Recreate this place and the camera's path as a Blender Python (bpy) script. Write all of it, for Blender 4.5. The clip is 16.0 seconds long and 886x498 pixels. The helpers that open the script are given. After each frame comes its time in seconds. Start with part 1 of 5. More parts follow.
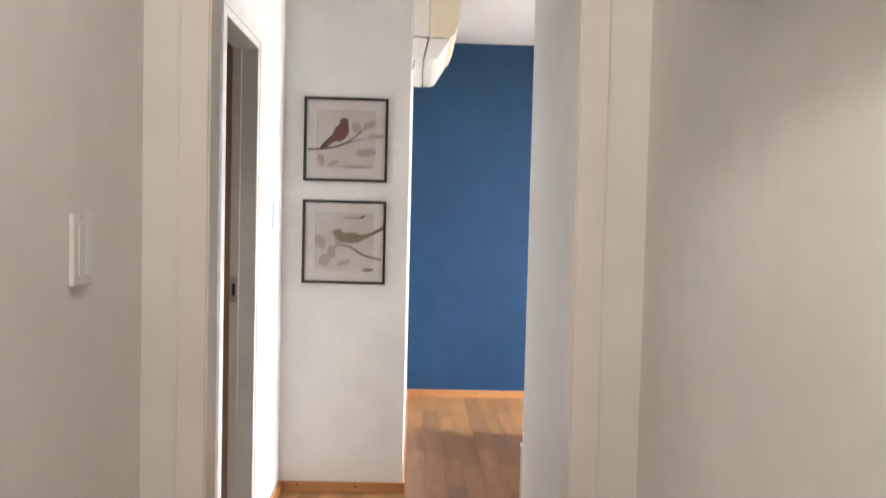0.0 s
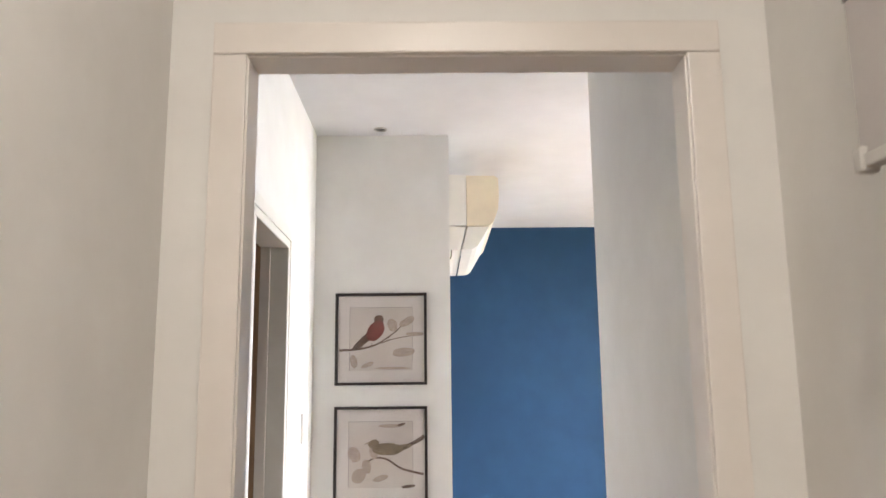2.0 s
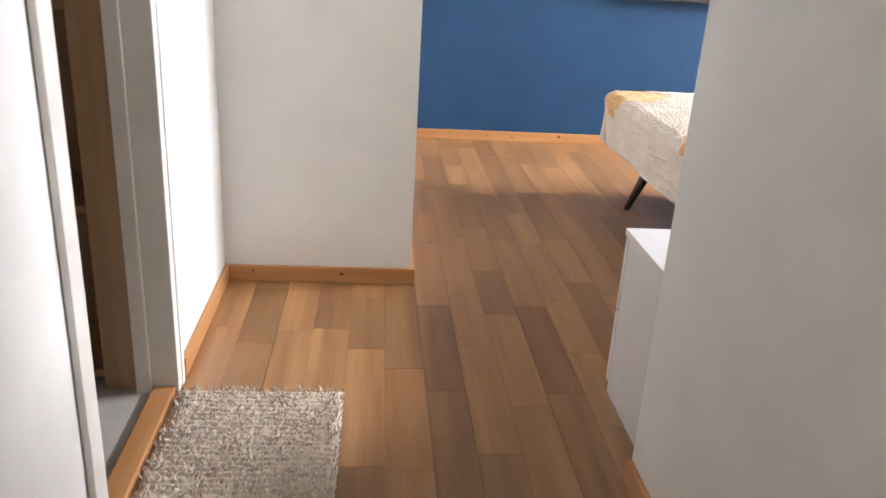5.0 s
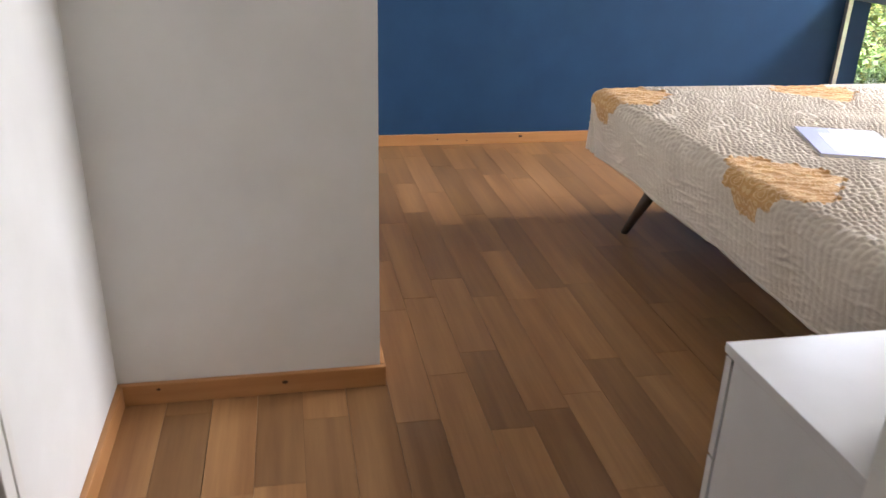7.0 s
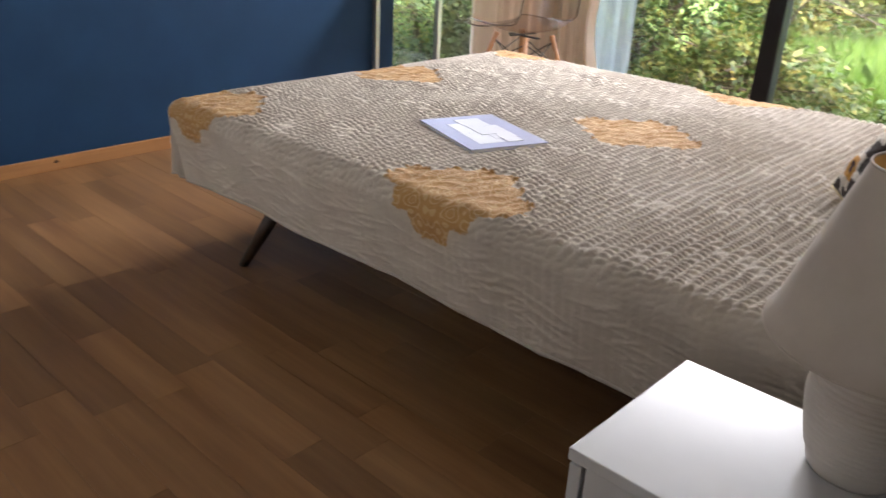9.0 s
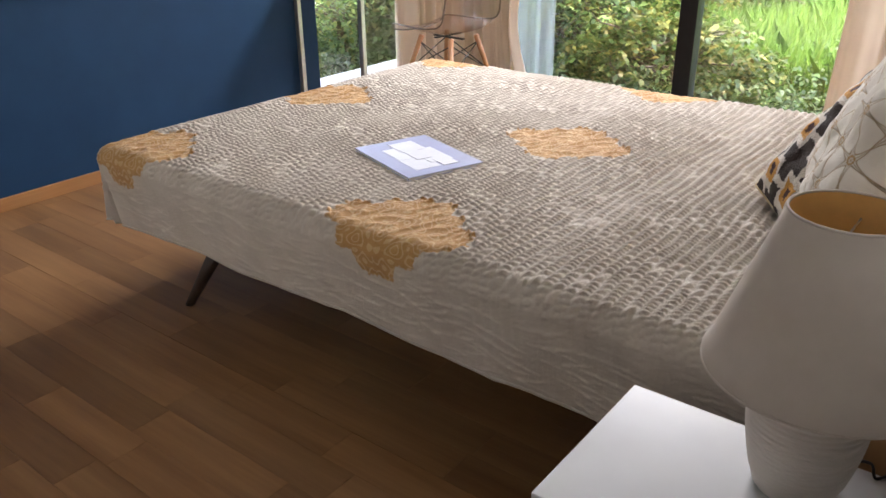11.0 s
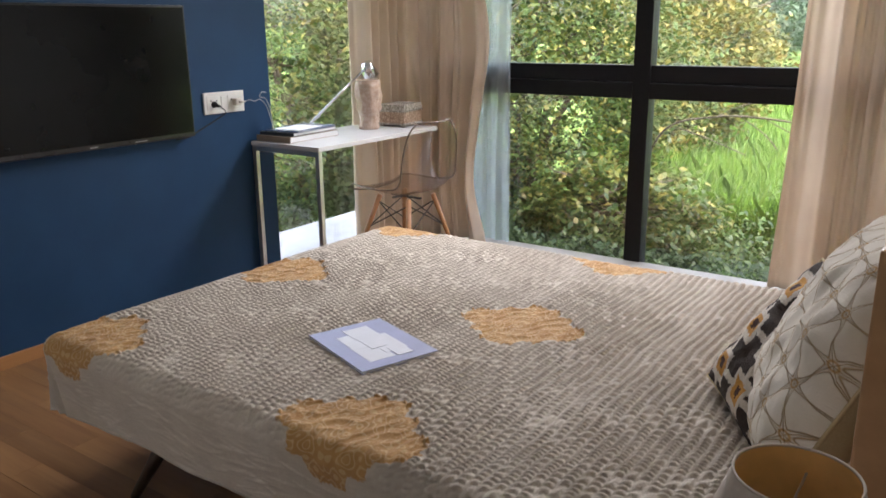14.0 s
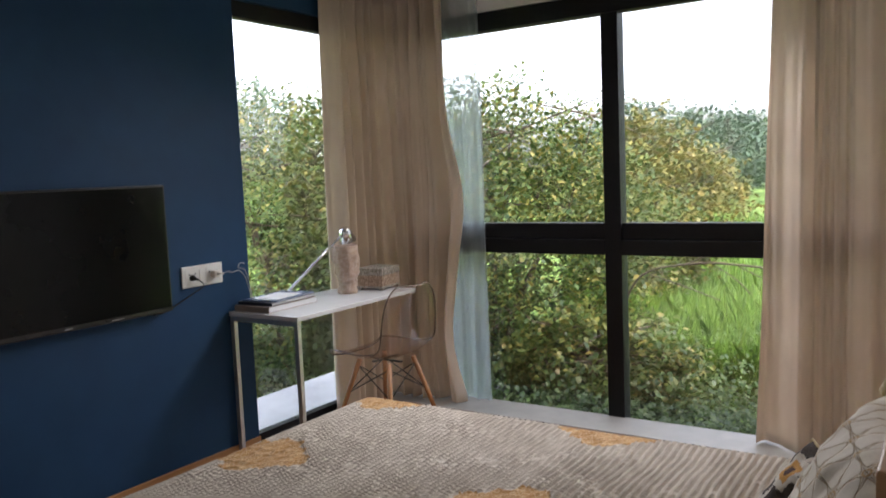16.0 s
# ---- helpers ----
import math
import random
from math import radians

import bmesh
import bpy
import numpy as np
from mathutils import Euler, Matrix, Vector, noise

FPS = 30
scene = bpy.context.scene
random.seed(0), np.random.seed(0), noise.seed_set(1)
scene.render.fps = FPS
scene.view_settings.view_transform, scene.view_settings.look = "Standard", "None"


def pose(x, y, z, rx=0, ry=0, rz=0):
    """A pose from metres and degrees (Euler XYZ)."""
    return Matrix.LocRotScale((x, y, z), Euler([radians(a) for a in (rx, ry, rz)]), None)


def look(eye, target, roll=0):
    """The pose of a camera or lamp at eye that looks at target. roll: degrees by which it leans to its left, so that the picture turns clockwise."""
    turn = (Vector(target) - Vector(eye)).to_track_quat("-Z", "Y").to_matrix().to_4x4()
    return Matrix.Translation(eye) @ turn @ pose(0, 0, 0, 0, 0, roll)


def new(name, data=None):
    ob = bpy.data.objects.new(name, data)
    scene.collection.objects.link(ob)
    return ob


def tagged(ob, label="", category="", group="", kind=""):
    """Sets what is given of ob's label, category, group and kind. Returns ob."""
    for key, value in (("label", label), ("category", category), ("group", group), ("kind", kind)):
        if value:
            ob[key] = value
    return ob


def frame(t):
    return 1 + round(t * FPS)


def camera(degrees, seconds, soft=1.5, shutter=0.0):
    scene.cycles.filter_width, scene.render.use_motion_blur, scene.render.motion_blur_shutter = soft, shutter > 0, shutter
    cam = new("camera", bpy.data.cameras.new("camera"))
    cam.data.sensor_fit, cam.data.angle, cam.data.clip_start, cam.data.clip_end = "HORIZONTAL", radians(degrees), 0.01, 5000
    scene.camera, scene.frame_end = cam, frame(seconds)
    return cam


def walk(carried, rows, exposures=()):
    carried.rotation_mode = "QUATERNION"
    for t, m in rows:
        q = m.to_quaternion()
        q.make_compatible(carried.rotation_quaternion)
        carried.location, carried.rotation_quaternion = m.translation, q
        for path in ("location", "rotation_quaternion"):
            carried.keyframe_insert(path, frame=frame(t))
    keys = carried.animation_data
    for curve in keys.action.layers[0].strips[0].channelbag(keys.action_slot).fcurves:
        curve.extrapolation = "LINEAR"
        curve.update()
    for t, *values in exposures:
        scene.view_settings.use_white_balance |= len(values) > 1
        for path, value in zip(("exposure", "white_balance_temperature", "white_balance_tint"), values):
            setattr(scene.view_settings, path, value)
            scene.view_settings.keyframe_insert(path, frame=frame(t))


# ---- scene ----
cam = camera(58.2, 16.0, shutter=0.4)
PATH = [
    (0, (0.055, 0.428, 1.383), (0.127, 2.425, 1.301), 1.4),
    (0.5, (0.044, 0.442, 1.431), (0.121, 2.439, 1.494), 1.2),
    (1, (0.039, 0.531, 1.481), (0.081, 2.524, 1.637), 0.3),
    (1.5, (-0.003, 0.658, 1.533), (0.016, 2.628, 1.881), 0.1),
    (2, (-0.052, 0.784, 1.502), (-0.029, 2.751, 1.859), -0.6),
    (2.5, (-0.072, 0.896, 1.393), (-0.016, 2.892, 1.502), -0.2),
    (3, (-0.036, 1.006, 1.298), (0.043, 3.004, 1.289), 0.3),
    (3.5, (-0.012, 1.172, 1.189), (0.12, 3.143, 0.878), 1.2),
    (4, (-0.073, 1.398, 1.126), (0.074, 3.332, 0.64), 2.5),
    (4.2, (-0.114, 1.498, 1.113), (0.042, 3.411, 0.549), 2.9),
    (6.3, (-0.105, 2.419, 1.08), (0.176, 4.239, 0.299), 1.7),
    (6.5, (-0.132, 2.492, 1.094), (0.198, 4.302, 0.308), 1.7),
    (7, (-0.167, 2.665, 1.089), (0.194, 4.468, 0.303), 1.6),
    (7.5, (-0.142, 2.876, 1.085), (0.248, 4.674, 0.3), 1.1),
    (8, (-0.144, 3.022, 1.064), (0.492, 4.747, 0.275), 2.1),
    (8.5, (-0.195, 3.181, 1.082), (0.904, 4.645, 0.288), 4.5),
    (9, (-0.206, 3.265, 1.075), (1.147, 4.499, 0.268), 2.9),
    (9.2, (-0.211, 3.275, 1.084), (1.186, 4.457, 0.27), 3.3),
    (11.3, (-0.187, 3.279, 1.191), (1.249, 4.394, 0.357), -0.8),
    (11.5, (-0.179, 3.277, 1.2), (1.269, 4.386, 0.38), -0.6),
    (12, (-0.173, 3.277, 1.225), (1.317, 4.366, 0.453), 0.1),
    (12.5, (-0.158, 3.278, 1.249), (1.36, 4.356, 0.519), 0.0),
    (13, (-0.149, 3.28, 1.276), (1.386, 4.363, 0.591), -0.6),
    (13.5, (-0.139, 3.287, 1.303), (1.417, 4.382, 0.688), -0.5),
    (14, (-0.133, 3.293, 1.326), (1.442, 4.4, 0.787), -0.6),
    (14.5, (-0.134, 3.294, 1.353), (1.461, 4.407, 0.888), -1.2),
    (15, (-0.122, 3.305, 1.378), (1.493, 4.423, 0.999), -1.5),
    (15.5, (-0.115, 3.308, 1.396), (1.52, 4.422, 1.103), -1.9),
    (16, (-0.111, 3.311, 1.433), (1.553, 4.403, 1.241), -2.4),
]
EXPOSURES = [(0.0, 5.6), (2.0, 5.7), (3.0, 5.5), (4.2, 5.45), (6.5, 4.95), (7.0, 4.65), (7.5, 4.5), (9.0, 3.85), (12.0, 3.88), (13.5, 3.5), (14.5, 3.1), (16.0, 2.66)]
LAMP_GLOW = 2.15
walk(cam, [(t, look(eye, target, roll)) for t, eye, target, roll in PATH], EXPOSURES)

# ---- world, sun and lamps ----
SUN_ELEVATION, SUN_AZIMUTH = radians(48), radians(215)
world = bpy.data.worlds.new("sky")
scene.world = world
world.use_nodes = True
wt = world.node_tree
sky = wt.nodes.new("ShaderNodeTexSky")
sky.sky_type, sky.sun_disc = "NISHITA", False
sky.sun_elevation, sky.sun_rotation = SUN_ELEVATION, SUN_AZIMUTH
sky.air_density, sky.dust_density, sky.ozone_density = 1.0, 4.0, 1.0
haze = wt.nodes.new("ShaderNodeHueSaturation")
haze.inputs["Saturation"].default_value = 0.3
wt.links.new(sky.outputs[0], haze.inputs["Color"])
warm = wt.nodes.new("ShaderNodeMix")
warm.data_type, warm.blend_type = "RGBA", "MULTIPLY"
warm.inputs[0].default_value = 1.0
warm.inputs[7].default_value = (0.97, 0.965, 1.07, 1)
wt.links.new(haze.outputs[0], warm.inputs[6])
wt.links.new(warm.outputs[2], wt.nodes["Background"].inputs[0])
wt.nodes["Background"].inputs[1].default_value = 0.15

sun = new("sun", bpy.data.lights.new("sun", "SUN"))
sun.data.energy, sun.data.angle, sun.data.color = 0.8, radians(10), (1.0, 0.94, 0.84)
sun.matrix_world = look((0, 0, 30), (-math.sin(SUN_AZIMUTH) * 10, -math.cos(SUN_AZIMUTH) * 10, 30 - 10 * math.tan(SUN_ELEVATION)))


def area(name, eye, target, sx, sy, watts, colour):
    lamp = new(name, bpy.data.lights.new(name, "AREA"))
    lamp.data.shape, lamp.data.size, lamp.data.size_y = "RECTANGLE", sx, sy
    lamp.data.energy, lamp.data.color = watts, colour
    lamp.matrix_world = look(eye, target)
    return lamp


# added lamp just inside the window opening, standing in for more sky light
area("window_light_east", (3.92, 5.0, 2.05), (2.2, 4.6, 0.3), 1.5, 0.45, 5.0, (1.0, 0.98, 1.04)).data.spread = radians(125)

# ---- plan, in metres ----
CEIL = 2.69
BLUE_Y = 6.48          # face of the blue wall
PIC_Y = 4.35           # face of the picture wall
PIC_X = 0.02           # its free corner
HALL_W, HALL_E = -0.592, 0.468
END_Y = 3.300          # where the hall opens into the bedroom
HEAD_Y = 3.27          # face of the wall behind the bed
GATE_Y0, GATE_Y1 = 2.105, 2.178
GATE_W, GATE_E, GATE_TOP = -0.373, 0.393, 2.086
EAST_X = 4.10          # inner face of the east window frames
WIN_TOP, WIN_HEAD = 2.26, 2.37
CORR_W, CORR_E = -0.512, 0.545
BATH_Y0, BATH_Y1, BATH_TOP = 3.115, 3.64, 2.03


# ---- node helpers ----
def material(name):
    m = bpy.data.materials.new(name)
    m.use_nodes = True
    return m, m.node_tree.nodes, m.node_tree.links, m.node_tree.nodes["Principled BSDF"]


def setup(bsdf, **kw):
    for k, v in kw.items():
        bsdf.inputs[k.replace("_", " ")].default_value = v


def tex_noise(n, l, coord, scale, detail=4.0, rough=0.55, stretch=None):
    t = n.new("ShaderNodeTexNoise")
    t.inputs["Scale"].default_value, t.inputs["Detail"].default_value, t.inputs["Roughness"].default_value = scale, detail, rough
    if stretch:
        mp = n.new("ShaderNodeMapping")
        mp.inputs["Scale"].default_value = stretch
        l.new(coord, mp.inputs[0])
        coord = mp.outputs[0]
    l.new(coord, t.inputs["Vector"])
    return t.outputs["Fac"]


def ramp(n, l, fac, stops):
    r = n.new("ShaderNodeValToRGB")
    while len(r.color_ramp.elements) < len(stops):
        r.color_ramp.elements.new(0.5)
    for e, (p, c) in zip(r.color_ramp.elements, stops):
        e.position, e.color = p, (*c, 1)
    l.new(fac, r.inputs[0])
    return r.outputs[0]


def mix(n, l, fac, a, b, mode="MIX"):
    x = n.new("ShaderNodeMix")
    x.data_type, x.blend_type = "RGBA", mode
    for sock, v in ((x.inputs[0], fac), (x.inputs[6], a), (x.inputs[7], b)):
        if isinstance(v, bpy.types.NodeSocket):
            l.new(v, sock)
        elif isinstance(v, (int, float)):
            sock.default_value = v
        else:
            sock.default_value = (*v, 1)
    return x.outputs[2]


def calc(n, l, op, a, b=0.0, c=0.0):
    x = n.new("ShaderNodeMath")
    x.operation = op
    for sock, v in zip(x.inputs, (a, b, c)):
        if isinstance(v, bpy.types.NodeSocket):
            l.new(v, sock)
        else:
            sock.default_value = v
    return x.outputs[0]


def bump(n, l, bsdf, height, strength, distance=0.002):
    b = n.new("ShaderNodeBump")
    b.inputs["Strength"].default_value, b.inputs["Distance"].default_value = strength, distance
    l.new(height, b.inputs["Height"])
    l.new(b.outputs[0], bsdf.inputs["Normal"])


def place(n, kind="Object"):
    return n.new("ShaderNodeTexCoord").outputs[kind]


def painted(name, colour, dirt, rough=0.6, grain=60.0, relief=0.25, gloss=0.5):
    """Rolled wall paint with faint stains and roller texture."""
    m, n, l, b = material(name)
    p = n.new("ShaderNodeNewGeometry").outputs["Position"]
    big = tex_noise(n, l, p, 1.3, 5)
    mid = tex_noise(n, l, p, 7.0, 6)
    both = calc(n, l, "MULTIPLY", big, mid)
    c = ramp(n, l, both, [(0.12, dirt), (0.42, colour)])
    l.new(c, b.inputs["Base Color"])
    l.new(calc(n, l, "MULTIPLY_ADD", mid, 0.2, rough - 0.1), b.inputs["Roughness"])
    setup(b, Specular_IOR_Level=gloss)
    fine = tex_noise(n, l, p, grain, 6)
    wide = tex_noise(n, l, p, 4.0, 3)
    bump(n, l, b, calc(n, l, "MULTIPLY_ADD", wide, 2.0, fine), relief, 0.0015)
    return m


def timber(name, dark, light, axis=1, rough=0.4, scale=1.0, vary=0.0, island=False):
    """Wood with grain along one axis (0 x, 1 y, 2 z)."""
    m, n, l, b = material(name)
    p = n.new("ShaderNodeNewGeometry").outputs["Position"]
    if vary:
        info = n.new("ShaderNodeNewGeometry").outputs["Random Per Island"] if island else n.new("ShaderNodeObjectInfo").outputs["Random"]
        shift = n.new("ShaderNodeVectorMath")
        shift.operation = "ADD"
        off = n.new("ShaderNodeCombineXYZ")
        for i in range(3):
            l.new(calc(n, l, "MULTIPLY", info, 37.0 + 11 * i), off.inputs[i])
        l.new(p, shift.inputs[0])
        l.new(off.outputs[0], shift.inputs[1])
        p = shift.outputs[0]
    s = [26 * scale] * 3
    s[axis] = 1.6 * scale
    grain = tex_noise(n, l, p, 1.0, 7, 0.6, s)
    s2 = [160 * scale] * 3
    s2[axis] = 5 * scale
    pores = tex_noise(n, l, p, 1.0, 4, 0.6, s2)
    c = ramp(n, l, grain, [(0.18, dark), (0.78, light)])
    c = mix(n, l, calc(n, l, "MULTIPLY", pores, 0.22), c, dark, "MULTIPLY")
    if vary:
        tone = ramp(n, l, info, [(0.0, (1 - vary, 1 - vary, 1 - vary)), (0.5, (1, 1, 1)), (1.0, (1 + 0.5 * vary, 1 + 0.42 * vary, 1 + 0.3 * vary))])
        c = mix(n, l, 1.0, c, tone, "MULTIPLY")
    l.new(c, b.inputs["Base Color"])
    l.new(calc(n, l, "MULTIPLY_ADD", grain, 0.2, rough - 0.1), b.inputs["Roughness"])
    bump(n, l, b, pores, 0.15, 0.0006)
    return m


def plain(name, colour, rough=0.5, metal=0.0, wear=0.08, scale=25.0, uneven=0.16, **kw):
    """A manufactured surface with slight tonal and gloss variation."""
    m, n, l, b = material(name)
    p = n.new("ShaderNodeNewGeometry").outputs["Position"]
    f = tex_noise(n, l, p, scale, 5)
    lo = tuple(max(0.0, v * (1 - wear)) for v in colour)
    hi = tuple(min(1.0, v * (1 + wear)) for v in colour)
    l.new(ramp(n, l, f, [(0.3, lo), (0.7, hi)]), b.inputs["Base Color"])
    l.new(calc(n, l, "MULTIPLY_ADD", f, uneven, rough - uneven / 2), b.inputs["Roughness"])
    setup(b, Metallic=metal, **kw)
    return m


def fabric(name, colour, dark, thread=900.0, rough=0.9, through_light=0.0):
    m, n, l, b = material(name)
    p = n.new("ShaderNodeNewGeometry").outputs["Position"]
    weave = tex_noise(n, l, p, thread, 2, 0.5)
    soft = tex_noise(n, l, p, 5.0, 5)
    c = ramp(n, l, calc(n, l, "MULTIPLY_ADD", weave, 0.35, calc(n, l, "MULTIPLY", soft, 0.65)), [(0.3, dark), (0.65, colour)])
    l.new(c, b.inputs["Base Color"])
    setup(b, Roughness=rough)
    bump(n, l, b, weave, 0.3, 0.0008)
    if through_light:
        tr = n.new("ShaderNodeBsdfTranslucent")
        l.new(c, tr.inputs[0])
        mx = n.new("ShaderNodeMixShader")
        mx.inputs[0].default_value = through_light
        l.new(b.outputs[0], mx.inputs[1])
        l.new(tr.outputs[0], mx.inputs[2])
        l.new(mx.outputs[0], n["Material Output"].inputs[0])
    return m


# ---- materials ----
M = {}
M["white_wall"] = painted("white_wall", (0.78, 0.775, 0.75), (0.70, 0.69, 0.66))
M["cream_wall"] = painted("cream_wall", (0.77, 0.755, 0.725), (0.70, 0.68, 0.645))
M["blue_wall"] = painted("blue_wall", (0.017, 0.059, 0.132), (0.013, 0.047, 0.108), 0.6, gloss=0.22)
M["ceiling"] = painted("ceiling", (0.72, 0.725, 0.74), (0.66, 0.665, 0.68), 0.8)
M["casing"] = painted("casing", (0.78, 0.73, 0.68), (0.70, 0.65, 0.60), 0.35, 120, 0.1)
M["white_gloss"] = plain("white_gloss", (0.64, 0.64, 0.635), 0.24, 0.0, 0.03, 9.0, 0.02, Specular_IOR_Level=0.35)
M["plank"] = timber("plank", (0.188, 0.082, 0.031), (0.415, 0.232, 0.100), 1, 0.34, 0.75, 0.27)
M["plank_rest"] = timber("plank_rest", (0.188, 0.082, 0.031), (0.415, 0.232, 0.100), 1, 0.34, 0.75, 0.27, True)
M["joint"] = plain("joint", (0.07, 0.035, 0.018), 0.7)
M["skirting"] = timber("skirting", (0.36, 0.16, 0.055), (0.55, 0.29, 0.12), 0, 0.42, 0.8)
M["skirting_y"] = timber("skirting_y", (0.36, 0.16, 0.055), (0.55, 0.29, 0.12), 1, 0.42, 0.8)
M["black_frame"] = plain("black_frame", (0.008, 0.008, 0.009), 0.5, 0.0, 0.15, 40, Specular_IOR_Level=0.2)
M["sill_stone"] = painted("sill_stone", (0.44, 0.42, 0.385), (0.30, 0.285, 0.26), 0.45, 30)
M["marble"] = painted("marble", (0.72, 0.73, 0.74), (0.45, 0.46, 0.47), 0.35, 30)
M["concrete"] = painted("concrete", (0.45, 0.44, 0.42), (0.32, 0.31, 0.29), 0.85, 40, 0.5)


def glass_material(name, tint=(1, 1, 1), rough=0.0):
    m, n, l, b = material(name)
    setup(b, Roughness=rough, IOR=1.45)
    b.inputs["Base Color"].default_value = (*tint, 1)
    b.inputs["Transmission Weight"].default_value = 1.0
    return m


M["glass"] = glass_material("glass", (0.97, 0.99, 0.98))


# ---- mesh helpers ----
def box_into(bm, x0, y0, z0, x1, y1, z1, bevel=0.0, m=None):
    made = bmesh.ops.create_cube(bm, size=1.0, matrix=Matrix.Translation(((x0 + x1) / 2, (y0 + y1) / 2, (z0 + z1) / 2)) @ Matrix.Diagonal((x1 - x0, y1 - y0, z1 - z0, 1)))
    vs = made["verts"]
    if bevel:
        es = list({e for v in vs for e in v.link_edges})
        got = bmesh.ops.bevel(bm, geom=es, offset=bevel, segments=2, affect="EDGES", profile=0.6)
        vs = got["verts"]
    if m is not None:
        bmesh.ops.transform(bm, matrix=m, verts=list({v for v in bm.verts if v in set(vs)}) or vs)
    return vs


def mesh_ob(name, bm, mat, smooth=False):
    me = bpy.data.meshes.new(name)
    bm.normal_update()
    bm.to_mesh(me)
    bm.free()
    if mat:
        me.materials.append(mat)
    if smooth:
        for p in me.polygons:
            p.use_smooth = True
    return new(name, me)


def solid(name, spans, mat, bevel=0.0):
    """One mesh out of one or more boxes (x0, y0, z0, x1, y1, z1)."""
    bm = bmesh.new()
    for s in spans:
        box_into(bm, *s, bevel=bevel)
    return mesh_ob(name, bm, mat)


def part(name, bm, mat, parent, label="", smooth=False):
    ob = mesh_ob(name, bm, mat, smooth)
    ob.parent = parent
    if label:
        tagged(ob, label)
    return ob


def boxpart(name, span, mat, parent, label="", bevel=0.0):
    bm = bmesh.new()
    box_into(bm, *span, bevel=bevel)
    return part(name, bm, mat, parent, label)


def thing(name, label, category, group="", at=(0, 0, 0)):
    ob = new(name)
    ob.location = at
    ob.empty_display_size = 0.1
    return tagged(ob, label, category, group)


def structure(ob, label="", category=""):
    return tagged(ob, label, category, kind="structure")


def lathe(bm, profile, segments=32, m=None, close=False):
    """Turn (radius, z) pairs round the z axis."""
    rings = []
    for r, z in profile:
        ring = [bm.verts.new((r * math.cos(2 * math.pi * i / segments), r * math.sin(2 * math.pi * i / segments), z)) for i in range(segments)]
        rings.append(ring)
    for a, b in zip(rings, rings[1:]):
        for i in range(segments):
            j = (i + 1) % segments
            bm.faces.new((a[i], a[j], b[j], b[i]))
    if close:
        bm.faces.new(rings[0][::-1])
        bm.faces.new(rings[-1])
    if m is not None:
        bmesh.ops.transform(bm, matrix=m, verts=[v for r in rings for v in r])
    return rings


def rod(bm, a, b, r0, r1=None, segments=12):
    """A round bar from a to b."""
    a, b = Vector(a), Vector(b)
    r1 = r0 if r1 is None else r1
    m = Matrix.Translation(a) @ (b - a).to_track_quat("Z", "Y").to_matrix().to_4x4()
    lathe(bm, [(r0, 0), (r1, (b - a).length)], segments, m, close=True)


def tube(bm, points, r, segments=8):
    """A round wire through points."""
    pts = [Vector(p) for p in points]
    rings = []
    for i, p in enumerate(pts):
        d = (pts[min(i + 1, len(pts) - 1)] - pts[max(i - 1, 0)]).normalized()
        q = d.to_track_quat("Z", "Y").to_matrix()
        rings.append([bm.verts.new(p + q @ Vector((r * math.cos(k * 2 * math.pi / segments), r * math.sin(k * 2 * math.pi / segments), 0))) for k in range(segments)])
    for a, b in zip(rings, rings[1:]):
        for k in range(segments):
            j = (k + 1) % segments
            bm.faces.new((a[k], a[j], b[j], b[k]))
    bm.faces.new(rings[0][::-1])
    bm.faces.new(rings[-1])


def arc(points, steps=6):
    """A smooth line (Catmull-Rom) through points."""
    p = [Vector(q) for q in points]
    p = [2 * p[0] - p[1]] + p + [2 * p[-1] - p[-2]]
    out = []
    for i in range(1, len(p) - 2):
        for k in range(steps):
            t = k / steps
            out.append(0.5 * ((2 * p[i]) + (p[i + 1] - p[i - 1]) * t + (2 * p[i - 1] - 5 * p[i] + 4 * p[i + 1] - p[i + 2]) * t * t + (3 * p[i] - p[i - 1] - 3 * p[i + 1] + p[i + 2]) * t ** 3))
    return out + [p[-2]]


# ---- the shell ----
T = 0.12
TW = 0.09
structure(solid("floor", [(-2.6, -1.2, -0.12, EAST_X, BLUE_Y + 0.02, -0.006)], M["joint"]), "brown wood-look plank floor", "floor")
structure(solid("ceiling", [(-2.6, -1.2, CEIL, EAST_X + 0.3, BLUE_Y + 0.3, CEIL + 0.15)], M["ceiling"]), "plain white painted ceiling", "ceiling")
structure(solid("wall_blue", [(PIC_X - T, BLUE_Y, 0, 2.83, BLUE_Y + 0.15, CEIL), (2.83, BLUE_Y, WIN_HEAD, EAST_X + 0.15, BLUE_Y + 0.15, CEIL)], M["blue_wall"]), "deep blue painted feature wall", "wall")
structure(solid("wall_picture", [(HALL_W - T, PIC_Y, 0, PIC_X, PIC_Y + 0.10, CEIL)], M["white_wall"]), "white wall that carries two framed bird prints", "wall")
structure(solid("wall_alcove", [(PIC_X - T, PIC_Y + 0.10, 0, PIC_X, BLUE_Y, CEIL)], M["white_wall"]), "white side wall under the air conditioner", "wall")
structure(solid("wall_hall_west", [(HALL_W - TW, GATE_Y1, 0, HALL_W, BATH_Y0 - 0.04, CEIL), (HALL_W - TW, BATH_Y1 + 0.04, 0, HALL_W, PIC_Y, CEIL), (HALL_W - TW, BATH_Y0 - 0.04, BATH_TOP + 0.03, HALL_W, BATH_Y1 + 0.04, CEIL)], M["white_wall"]), "white hall wall with a doorway", "wall")
